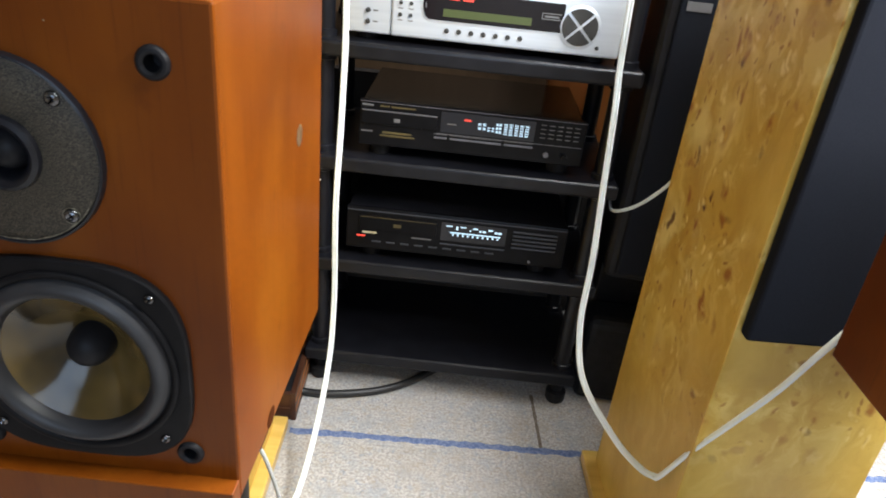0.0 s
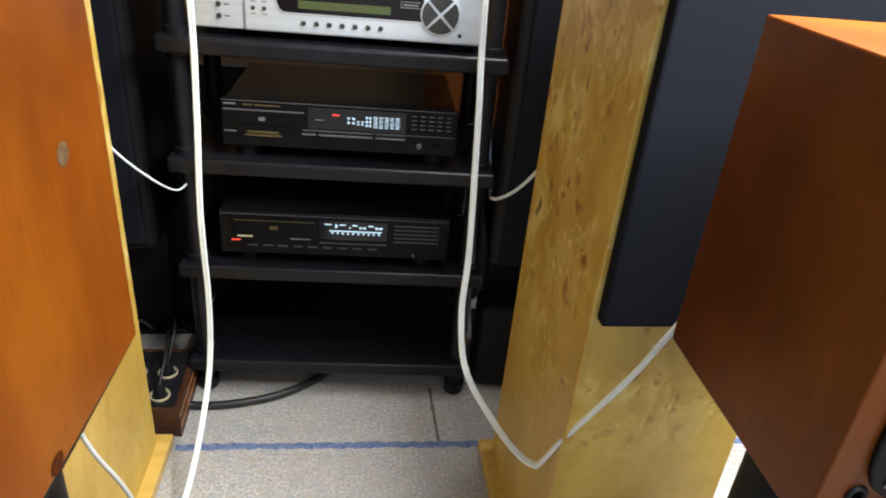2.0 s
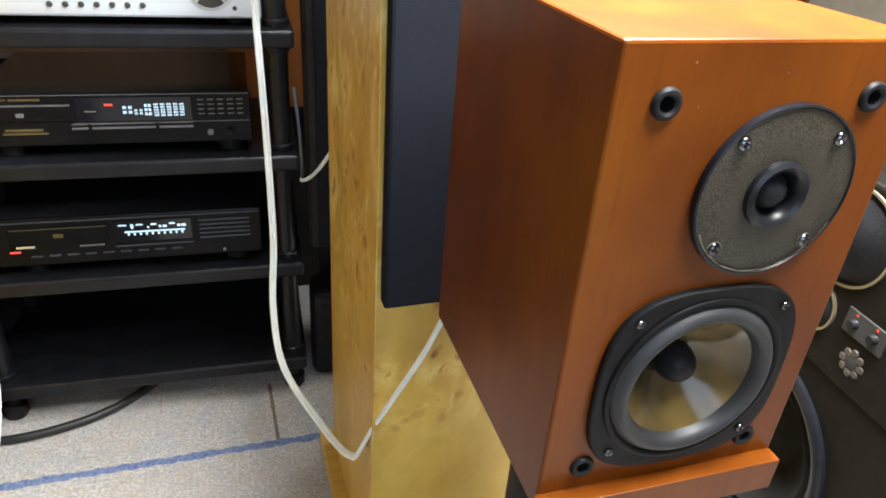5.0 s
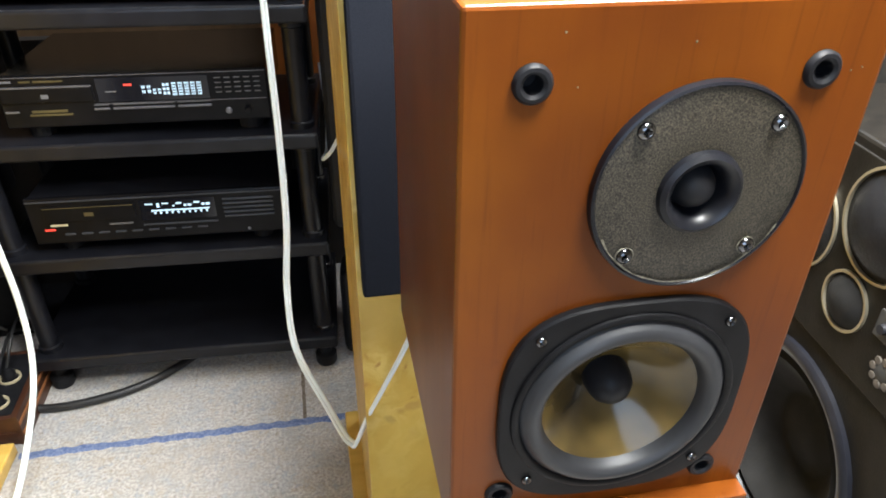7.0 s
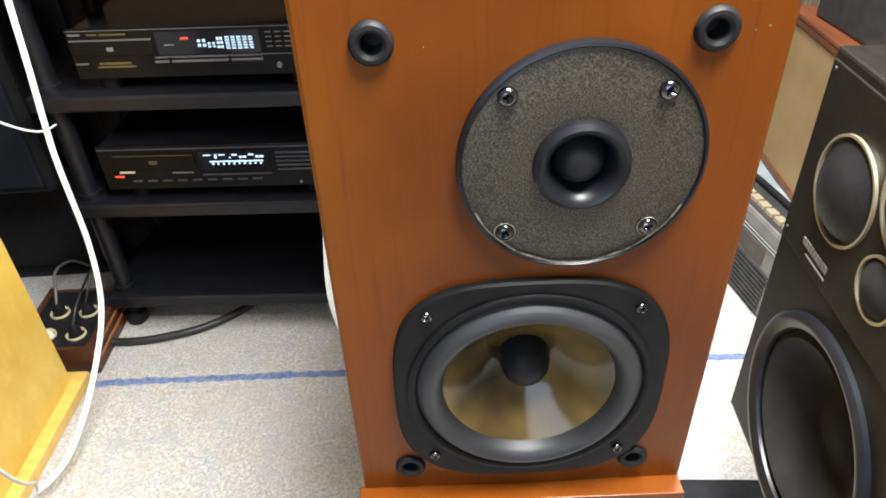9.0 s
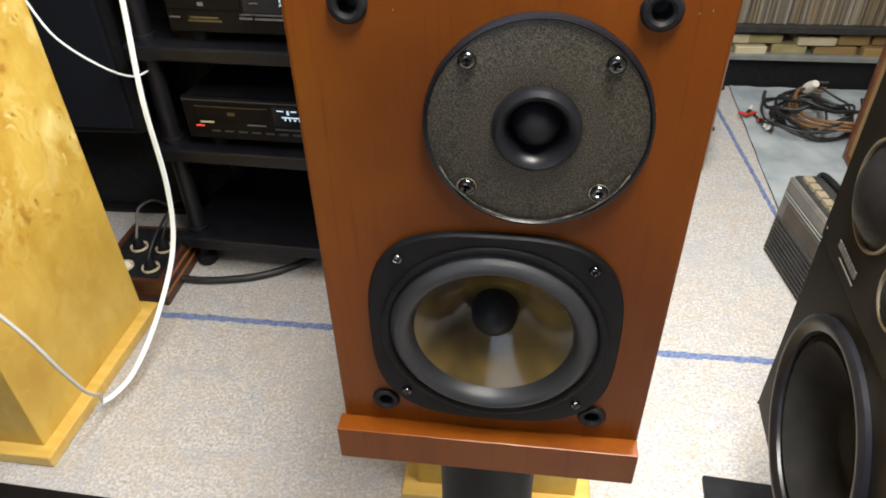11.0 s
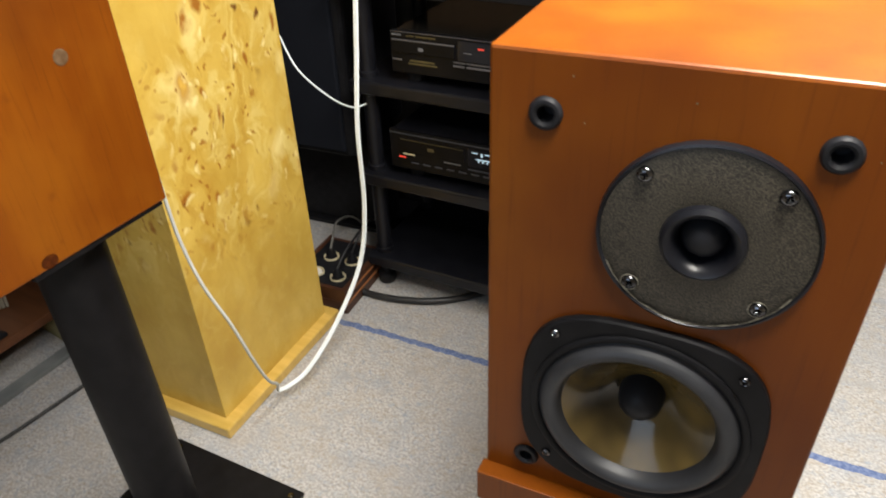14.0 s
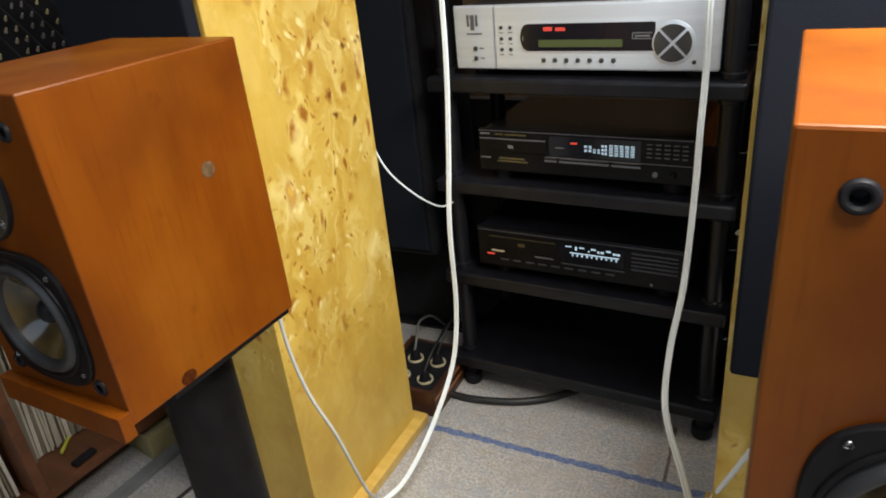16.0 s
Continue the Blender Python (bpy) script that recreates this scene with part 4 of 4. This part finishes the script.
def seam(label, m, length, half):
    """A frayed strip with an uneven edge."""
    bm = bmesh.new()
    n = int(length / 0.006)
    rows = []
    for i in range(n + 1):
        x = length * i / n
        a = half * (0.85 + 0.5 * noise.noise((x * 60, 0.3, 1.7)))
        b = half * (0.85 + 0.5 * noise.noise((x * 60, 7.3, 4.1)))
        wob = 0.0015 * noise.noise((x * 12, 2.2, 0))
        rows.append([bm.verts.new((x, -a + wob, 0.0)), bm.verts.new((x, -a * 0.6 + wob, 0.0025)), bm.verts.new((x, b * 0.6 + wob, 0.0028)), bm.verts.new((x, b + wob, 0.0))])
    for a, b in zip(rows, rows[1:]):
        for k in range(3):
            bm.faces.new((a[k], b[k], b[k + 1], a[k + 1]))
    return single("carpet_seam", bm, TAPE, label, "carpet seam", m, kind="structure")


seam("frayed blue seam line across the carpet", pose(-0.235, 1.037, 0, 0, 0, 10.3), 1.30, 0.0098)
seam("frayed blue seam line along the cloth", pose(1.045, 1.77, 0, 0, 0, 103.6), 0.80, 0.007)
stain = bmesh.new()
srows = []
for i in range(25):
    t = i / 24
    x, y = 0.233 + 0.037 * t, 1.299 - 0.175 * t
    hw = 0.0035 + 0.002 * noise.noise((t * 9, 0, 0))
    srows.append([stain.verts.new((x - hw, y, 0.0012)), stain.verts.new((x + hw, y, 0.0012))])
for a, b in zip(srows, srows[1:]):
    stain.faces.new((a[0], b[0], b[1], a[1]))
single("carpet_stain", stain, mat("brown_stain", (0.13, 0.10, 0.075), (0.20, 0.17, 0.14), 0.95, scale=150, bump=0.4), "thin brown stain running down the carpet", "stain", kind="structure")


# ---- three-way monitor on the far side ----
def big_monitor():
    w, h, d = 0.432, 0.565, 0.28
    s = thing("studio_monitor", "black three-way loudspeaker with pale driver rims, worn edges", "loudspeaker", pose(0.9008, 0.9096, 0.2465, 0, 0, -83.0) @ Matrix.Scale(0.891, 4))
    W, D1, D2, S = (0.184, 0.152), (0.107, 0.444), (0.228, 0.497), (0.213, 0.396)
    part("cabinet", box_with_holes(0, w, 0, d, 0, h, 0.004, [(*W, 0.124)]), MONITOR, s)
    part("upper_panel", box(0.006, w - 0.006, -0.003, 0.001, 0.324, h - 0.012, 0.0015), MONITOR, s, "raised black upper panel")
    wf = part("woofer", lathe([(0.147, 0.0), (0.147, 0.006), (0.142, 0.010), (0.135, 0.010), (0.126, 0.004), (0.124, -0.004)], 64, "y", at=(W[0], 0, W[1])), SATIN, s, "glossy black woofer ring", smooth=True)
    part("cone", lathe([(0.124, -0.004), (0.113, 0.001), (0.102, -0.008), (0.06, -0.045), (0.05, -0.047), (0.03, -0.038), (0, -0.034)], 48, "y", at=(W[0], 0.0, W[1])), CONE, wf, "dark paper cone", smooth=True)
    for (x, z), r in ((D1, 0.061), (D2, 0.061), (S, 0.035)):
        dr = part("driver_rim", lathe([(r, 0.003), (r, 0.0065), (r - 0.003, 0.0065), (r - 0.0035, 0.003)], 48, "y", at=(x, 0, z)), BRASS, s, "pale metal rim", smooth=True)
        part("mesh_dome", lathe([(r - 0.003, 0.003), (r * 0.85, 0.004), (r * 0.62, r * 0.25), (r * 0.3, r * 0.36), (0, r * 0.4)], 40, "y", at=(x, 0, z)), MESHM if r > 0.05 else CONE, dr, smooth=True)
    for i in range(9):
        part("print", box(0.062 + 0.0072 * i, 0.0675 + 0.0072 * i, -0.0042, -0.0028, 0.347, 0.356), GREYPL, s)
    part("print", box(0.075, 0.126, -0.0042, -0.0028, 0.338, 0.340), GREYPL, s)
    em = part("emblem", lathe([(0, 0.0040), (0.010, 0.0040), (0.0115, 0.003)], 24, "y", at=(0.292, 0, 0.362)), DARKGREY, s, "worn grey round emblem", smooth=True)
    for i in range(8):
        q = 2 * math.pi * i / 8
        part("petal", lathe([(0, 0.0046), (0.0042, 0.0044), (0.0052, 0.003)], 12, "y", at=(0.292 + 0.0135 * math.cos(q), 0, 0.362 + 0.0135 * math.sin(q))), BOARD, em)
    cp = part("control_panel", box(0.262, 0.322, -0.0048, -0.002, 0.392, 0.424, 0.0012), DARKGREY, s, "small rounded control panel with red marks")
    for x in (0.277, 0.307):
        part("level_knob", lathe([(0, 0.012), (0.0050, 0.012), (0.0062, 0.0045), (0.0066, 0.0040)], 18, "y", at=(x, 0, 0.408)), BLACK, cp, smooth=True)
        part("red_mark", box(x - 0.0015, x + 0.0015, -0.0056, -0.0044, 0.418, 0.421), REDPL, cp)
    for x, z in ((0.016, 0.545), (0.016, 0.34), (0.012, 0.012), (w - 0.016, 0.545)):
        part("screw", lathe([(0, 0.0045), (0.0018, 0.0042), (0.0026, 0.003)], 10, "y", at=(x, 0, z)), DARKGREY, s)
    part("stand_column", box(0.12, w - 0.12, 0.08, d - 0.08, -0.265, 0.001, 0.003), BLACK, s)
    part("stand_base", box(-0.05, w + 0.02, -0.022, d + 0.02, -0.2766, -0.264, 0.003), BLACK, s, "flat black base board")
    return s


big_monitor()


# ---- radio, tan speaker, metal case ----
def radio():
    s = thing("cassette_radio", "dark grey portable cassette radio with slatted front and handle", "radio", pose(1.004, 1.645, 0.004, -3, 0, -71.6) @ Matrix.Scale(0.969, 4))
    w, h, d = 0.285, 0.205, 0.075
    part("case", box(0, w, 0, d, 0, h, 0.010, 3), DARKGREY, s, "dark grey case")
    part("front_panel", box(0.003, w - 0.003, -0.006, 0.003, 0.003, h - 0.004, 0.003), GREYPL, s)
    for i in range(9):
        part("slat", box(0.012, w - 0.012, -0.010, -0.005, 0.010 + 0.0108 * i, 0.0155 + 0.0108 * i, 0.001), DARKGREY, s)
    part("cassette_door", box(0.035, w - 0.045, -0.009, 0.002, 0.110, 0.150, 0.002), BOARD, s, "brown smoked cassette door")
    for z in (0.155, 0.163):
        part("trim_strip", box(0.008, w - 0.008, -0.0085, 0.002, z, z + 0.0028, 0.0006), GREYSTRIP, s, "worn grey trim strip")
    part("tuning_band", box(0.008, w - 0.008, -0.008, 0.002, 0.170, 0.196, 0.001), GREYPL, s, "grey tuning band")
    for i in range(8):
        part("key", box(0.022 + 0.031 * i, 0.046 + 0.031 * i, 0.010, 0.030, h - 0.002, h + 0.009, 0.002), KEYTAN, s, "dull tan key")
    part("handle", tube([(0.010, 0.05, h - 0.03), (0.008, 0.055, h - 0.006), (0.035, 0.064, h + 0.008), (w - 0.035, 0.064, h + 0.008), (w - 0.008, 0.055, h - 0.006), (w - 0.010, 0.05, h - 0.03)], 0.007, 10), BLACK, s, smooth=True)
    for x in (0.03, w - 0.03):
        part("foot", box(x - 0.012, x + 0.012, 0.012, d - 0.012, -0.004, 0.001, 0.001), BLACK, s)
    return s


radio()


def tan_speaker():
    s = thing("cloth_speaker", "old wooden loudspeaker with stained tan cloth in a dark frame", "loudspeaker", pose(1.2351, 2.1413, 0, 0, 0, -83.1) @ Matrix.Scale(0.955, 4))
    w, h, d = 0.45, 0.45, 0.30
    part("cabinet", box(0, w, 0.006, d, 0, h - 0.012, 0.003), BROWNBOX, s)
    part("top_board", box(-0.004, w + 0.004, -0.010, d + 0.004, h - 0.012, h, 0.003), REDWOOD, s, "red-brown top board")
    part("cloth", box(0.022, w - 0.022, -0.001, 0.01, 0.028, h - 0.022), TAN, s, "stained tan cloth")
    for a, b, c, e in ((0, w, 0, 0.028), (0, w, h - 0.030, h - 0.0125), (0, 0.022, 0.028, h - 0.022), (w - 0.022, w, 0.028, h - 0.022)):
        part("frame_strip", box(a, b, -0.008, 0.008, c, e, 0.002), BROWNBOX, s, "dark wooden frame strip")
    return s


tan_speaker()
single("equipment_case", box(-0.20, 0.20, -0.16, 0.16, 0, 0.12, 0.008), DARKGREY, "dark grey case lying on the old wooden loudspeaker", "equipment case", pose(1.458, 1.896, 0.4303, 0, 0, -79))
single("paper_slip", box(-0.05, 0.05, -0.03, 0.03, 0, 0.002), mat("pink_paper", (0.55, 0.40, 0.36), (0.62, 0.47, 0.42), 0.7), "pale pink slip of paper on the old wooden loudspeaker", "paper", pose(1.313, 1.806, 0.4303, 0, 0, 25))


def metal_case():
    s = thing("metal_case", "worn zinc-sheet instrument case with an orange sticker on the carpet", "metal case", pose(0.661, 1.946, 0, 0, 0, 10.0))
    w, h, d = 0.196, 0.346, 0.27
    part("case", box(0.002, w - 0.002, 0.004, d, 0, h - 0.004, 0.002), GALVDARK, s)
    part("top_cover", box(0, w, 0.012, d + 0.002, h - 0.004, h, 0.001), DARKGREY, s, "dark top cover")
    part("front_plate", box(0, w, 0, 0.0045, 0.0, h - 0.004, 0.001), GALV, s)
    part("inner_panel", box(0.012, w - 0.022, -0.002, 0.001, 0.05, h - 0.05, 0.0008), GALVDARK, s)
    part("side_flange", box(w, w + 0.004, -0.006, d * 0.9, 0.0, h + 0.004, 0.001), GALV, s)
    part("sticker", box(0.069, 0.099, -0.0035, -0.0015, 0.181, 0.255), STICKER, s, "salmon-orange sticker")
    part("sticker_edge", box(0.065, 0.103, -0.0028, -0.0012, 0.176, 0.260), TAN, s)
    for x in (0.022, w - 0.034):
        for z in (0.024, h - 0.03):
            part("screw", lathe([(0, 0.005), (0.005, 0.0045), (0.007, 0.002), (0.007, 0)], 12, "y", at=(x, 0, z)), BLACK, s, smooth=True)
    for i in range(4):
        part("terminal", lathe([(0, 0.02), (0.006, 0.02), (0.007, 0.0)], 10, at=(0, 0, 0)), BLACK, s, m=pose(w + 0.003, 0.05 + 0.04 * (i % 2), 0.10 + 0.06 * i, 0, 90, 0))
    return s


metal_case()


# ---- record shelf at the back ----
def record(m, w, h, d, material, label, group):
    return single("record_sleeve", box(0, w, 0, d, 0, h), material, label, "record", m, group)


def records(base, length, h, d, rng, group, label, lean=0.0, blue=(), pale=False):
    x = 0.0
    i = 0
    while x < length:
        w = rng.uniform(0.003, 0.0095)
        hh = h + rng.uniform(-0.006, 0.004)
        special = any(a <= x < b for a, b in blue)
        tilt = lean + rng.uniform(-1.2, 1.2)
        record(base @ pose(x, rng.uniform(0, 0.012), 0.0015, 0, tilt, 0), w, hh, d, BLUESPINE if special else rng.choice([LIFTEDSPINE] * 5 + SPINES[:2]) if pale else rng.choice(SPINES), ("worn blue-spined record sleeve on the back rack" if special else label), group)
        x += w + rng.uniform(0.0004, 0.0022)
        i += 1


def back_shelf():
    m = pose(0.5996, 2.469, 0, 0, 0, 10.9) @ Matrix.Scale(0.93, 4)
    s = thing("record_rack", "low dark record rack full of worn sleeves over a cable store", "shelf", m)
    L = 1.7
    part("shelf", box(-0.3, L, 0.0, 0.36, 0.215, 0.238, 0.002), DARKGREY, s)
    part("rail", box(-0.3, L, 0.0, 0.03, 0.118, 0.135, 0.002), GREYSTRIP, s, "grey metal rail")
    part("tray_board", box(-0.3, L, 0.03, 0.36, 0.118, 0.128, 0.001), GREYSTRIP, s)
    # Black board put in for the shadow between rail and floor.
    part("shade_board", box(-0.3, L, 0.045, 0.06, 0.0, 0.117, 0.001), BLACK, s)
    part("back_panel", box(-0.3, L, 0.36, 0.375, 0.0, 0.9), BLACK, s)
    part("end_panel", box(-0.318, -0.3, 0, 0.375, 0, 0.9, 0.002), BROWNBOX, s)
    part("end_panel", box(L, L + 0.018, 0, 0.375, 0, 0.9, 0.002), BROWNBOX, s)
    part("shelf", box(-0.3, L, 0.0, 0.36, 0.62, 0.643, 0.002), BROWNBOX, s)
    rng = random.Random(5)
    records(m @ pose(-0.1, 0.02, 0.238), 1.25, 0.31, 0.30, rng, "records on the back rack", "worn cream record sleeve standing on the back rack", 0.0, ((0.39, 0.435),))
    x = 0.0
    for i in range(16):
        w = rng.uniform(0.09, 0.17)
        if i % 8 == 0:
            x = 0.0
        low = i < 8
        hh = rng.uniform(0.026, 0.036)
        single("cassette_tray", box(0, w, 0.0, 0.2, 0, hh, 0.004), (CREAM, OLIVE, TAN)[rng.randint(0, 2)], "worn cream cardboard tray lying on the lower board", "tray", m @ pose(x + 0.05 + rng.uniform(0, 0.02), 0.012 + rng.uniform(0, 0.035), 0.129 if low else 0.1655, 0, 0, rng.uniform(-4, 4)), "trays under the records")
        x += w + rng.uniform(0.01, 0.03)


back_shelf()
cloth = bmesh.new()
N, M = 26, 30
grid = [[cloth.verts.new((1.14 - 0.065 * j / M + 0.55 * i / N, 1.62 + 0.95 * j / M + 0.05 * i / N, 0.004 + 0.006 * (1 + noise.noise((i * 0.35, j * 0.35, 0.5))))) for j in range(M + 1)] for i in range(N + 1)]
for i in range(N):
    for j in range(M):
        cloth.faces.new((grid[i][j], grid[i + 1][j], grid[i + 1][j + 1], grid[i][j + 1]))
ext = bmesh.ops.extrude_face_region(cloth, geom=cloth.faces[:])
bmesh.ops.translate(cloth, vec=(0, 0, -0.003), verts=[v for v in ext["geom"] if isinstance(v, bmesh.types.BMVert)])
SPREAD = pose(0.1243, 0.0924, 0, 0, 0, 4.57) @ Matrix.Scale(0.932, 4)
single("floor_cloth", cloth, CLOTHBLUE, "creased pale blue cloth spread on the carpet under the cables", "cloth", SPREAD, smooth=True)
rng = random.Random(11)
for k in range(16):
    cx, cy, rr = 1.285 + rng.uniform(-0.05, 0.05), 2.33 + rng.uniform(-0.07, 0.05), rng.uniform(0.07, 0.16)
    tip, ph, z0 = rng.uniform(0.7, 1.3), rng.uniform(0, 6.3), 0.02 + 0.005 * k
    pts = [(cx + rr * math.cos(a) * tip, cy + rr * math.sin(a), max(0.018, z0 + 0.014 * math.sin(2 * a + k) + 0.006 * math.sin(5 * a))) for a in (2 * math.pi * i / 16 + ph for i in range(rng.randint(11, 16)))]
    brown = k > 12
    if brown:
        pts = [(1.29 + 0.135 * math.cos(a) + 0.006 * k, 2.33 + 0.15 * math.sin(a), 0.035 + 0.012 * (k - 12) + 0.01 * math.sin(3 * a)) for a in (math.radians(95 + 17 * i) for i in range(14))]
    cord("coiled_cable", "brown cable coiled on the pale cloth" if brown else "black cable coiled on the pale cloth", [SPREAD @ Vector(p) for p in pts], rng.uniform(0.003, 0.0055), BROWNCORD if brown else CORD, group="coiled cables")
for k in range(9):
    x, y, a = 1.085 + 0.013 * k + rng.uniform(-0.01, 0.01), 2.34 - 0.012 * k + rng.uniform(-0.03, 0.03), rng.uniform(0, 6.3)
    cord("loose_plug", ("red plug on a loose lead", "black plug on a loose lead", "white plug on a loose lead")[k % 3], [SPREAD @ Vector(p) for p in [(x, y, 0.024), (x + 0.015 * math.cos(a), y + 0.015 * math.sin(a), 0.025), (x + 0.032 * math.cos(a), y + 0.032 * math.sin(a), 0.024)]], 0.0055, (REDPL, CORD, PAPER)[k % 3], group="loose plugs")
single("white_plug", lathe([(0, 0), (0.018, 0), (0.02, 0.02), (0.012, 0.05), (0, 0.052)], 16), PAPER, "white plug standing among coiled cables", "plug", SPREAD @ pose(1.295, 2.43, 0.075, 40, 20, 0), smooth=True)


# ---- record cabinet on the left ----
def left_cabinet():
    m = pose(-0.5998, -0.3259, 0, 0, 0, 96.7)
    s = thing("record_cabinet", "dark red-brown wooden cabinet with records and a black desk on top", "cabinet", m)
    L, D = 1.75, 0.36
    for z in (0.075, 0.445, 0.80):
        part("shelf", box(0, L, 0, D, z, z + 0.022, 0.002), BROWNBOX, s)
    for x in (0.0, 0.735, 1.25, L - 0.02):
        part("divider", box(x, x + 0.022, 0.002, D, 0.0, 0.80, 0.002), BROWNBOX, s)
    part("back_panel", box(0, L, D, D + 0.01, 0, 0.82), BROWNBOX, s)
    rng = random.Random(3)
    records(m @ pose(0.762, 0.10, 0.0985), 0.17, 0.31, 0.25, rng, "records in the cabinet", "cream record sleeve standing in the cabinet", 3.0, pale=True)
    records(m @ pose(0.50, 0.04, 0.0985), 0.22, 0.31, 0.30, rng, "records in the cabinet", "cream record sleeve standing in the cabinet", 0.0, pale=True)
    records(m @ pose(0.765, 0.05, 0.468), 0.42, 0.31, 0.30, rng, "records in the cabinet", "cream record sleeve standing in the cabinet", 0.0, pale=True)
    single("yellow_pencil", lathe([(0, 0), (0.004, 0.004), (0.004, 0.075), (0, 0.078)], 8), mat("yellow_green_plastic", (0.50, 0.52, 0.05), (0.55, 0.57, 0.08), 0.4), "yellow-green plastic marker lying on the cabinet shelf", "marker", m @ pose(0.83, 0.075, 0.1015, 0, 90, 40))
    single("cardboard_box", box(0, 0.10, 0, 0.12, 0, 0.062, 0.003), OLIVE, "small olive cardboard box on the floor under the shelf", "box", m @ pose(0.965, -0.012, 0.0, 0, 0, -6))
    single("skirting_strip", box(-0.2, L + 0.3, -0.05, -0.018, 0, 0.012, 0.002), GREYSTRIP, "grey strip lying along the foot of the cabinet", "strip", m, kind="structure")
    single("dark_case", box(0, 0.05, 0, 0.018, 0, 0.010, 0.002), BLACK, "small black case on the cabinet shelf edge", "case", m @ pose(0.82, 0.006, 0.0975, 0, 0, 4))
    # desk with rows of knobs, tilted towards the room
    k = thing("mixing_desk", "black mixing desk with rows of small pale knobs", "mixer", m @ pose(0.55, 0.05, 0.823, 38, 0, 0))
    part("body", box(0, 0.62, 0, 0.36, 0, 0.05, 0.004), BLACK, k)
    for i in range(12):
        part("channel_strip", box(0.012 + 0.05 * i, 0.058 + 0.05 * i, 0.008, 0.352, 0.049, 0.0515, 0.0006), DARKPLATE, k)
    first = {}
    for i in range(12):
        for j in range(11):
            for side in (-1, 1):
                if (i * 5 + j * 3) % 11 == 0 or (i % 3 == 2 and side > 0):
                    continue
                tone = (KEYTAN, GREYPL, OLIVE)[(i + (j > 6)) % 3]
                at = pose(0.035 + 0.05 * i + 0.0095 * side, 0.025 + 0.029 * j, 0)
                if tone.name in first:
                    o = new("knob", first[tone.name].data)
                    o.parent, o.matrix_basis = k, at
                else:
                    first[tone.name] = part("knob", lathe([(0, 0.062), (0.0016, 0.062), (0.0030, 0.052), (0, 0.051)], 10), tone, k, m=at)


left_cabinet()
cord("extension_cable", "thin dark cable lying along the foot of the cabinet", [(-0.53, -0.18, 0.004), (-0.55, 0.22, 0.004), (-0.545, 0.46, 0.004), (-0.56, 0.76, 0.004), (-0.60, 1.1, 0.004)], 0.004, CORD)
single("dark_stain", lathe([(0, 0.0003), (0.007, 0.0003), (0.0105, 0)], 20), SCORCH, "dark scorched stain low on the side of the small speaker", "stain", ML @ pose(SW / 2 + 0.0002, -0.046, 0.0080, 0, 90, 0) @ Matrix.Diagonal((0.75, 0.95, 1.0, 1.0)))
single("glue_spot", lathe([(0, 0.0004), (0.0065, 0.0004), (0.0085, 0)], 20), SPOT, "pale glue spot on the side of the small speaker", "stain", ML @ pose(SW / 2 + 0.0002, 0.043, 0.200, 0, 90, 0))
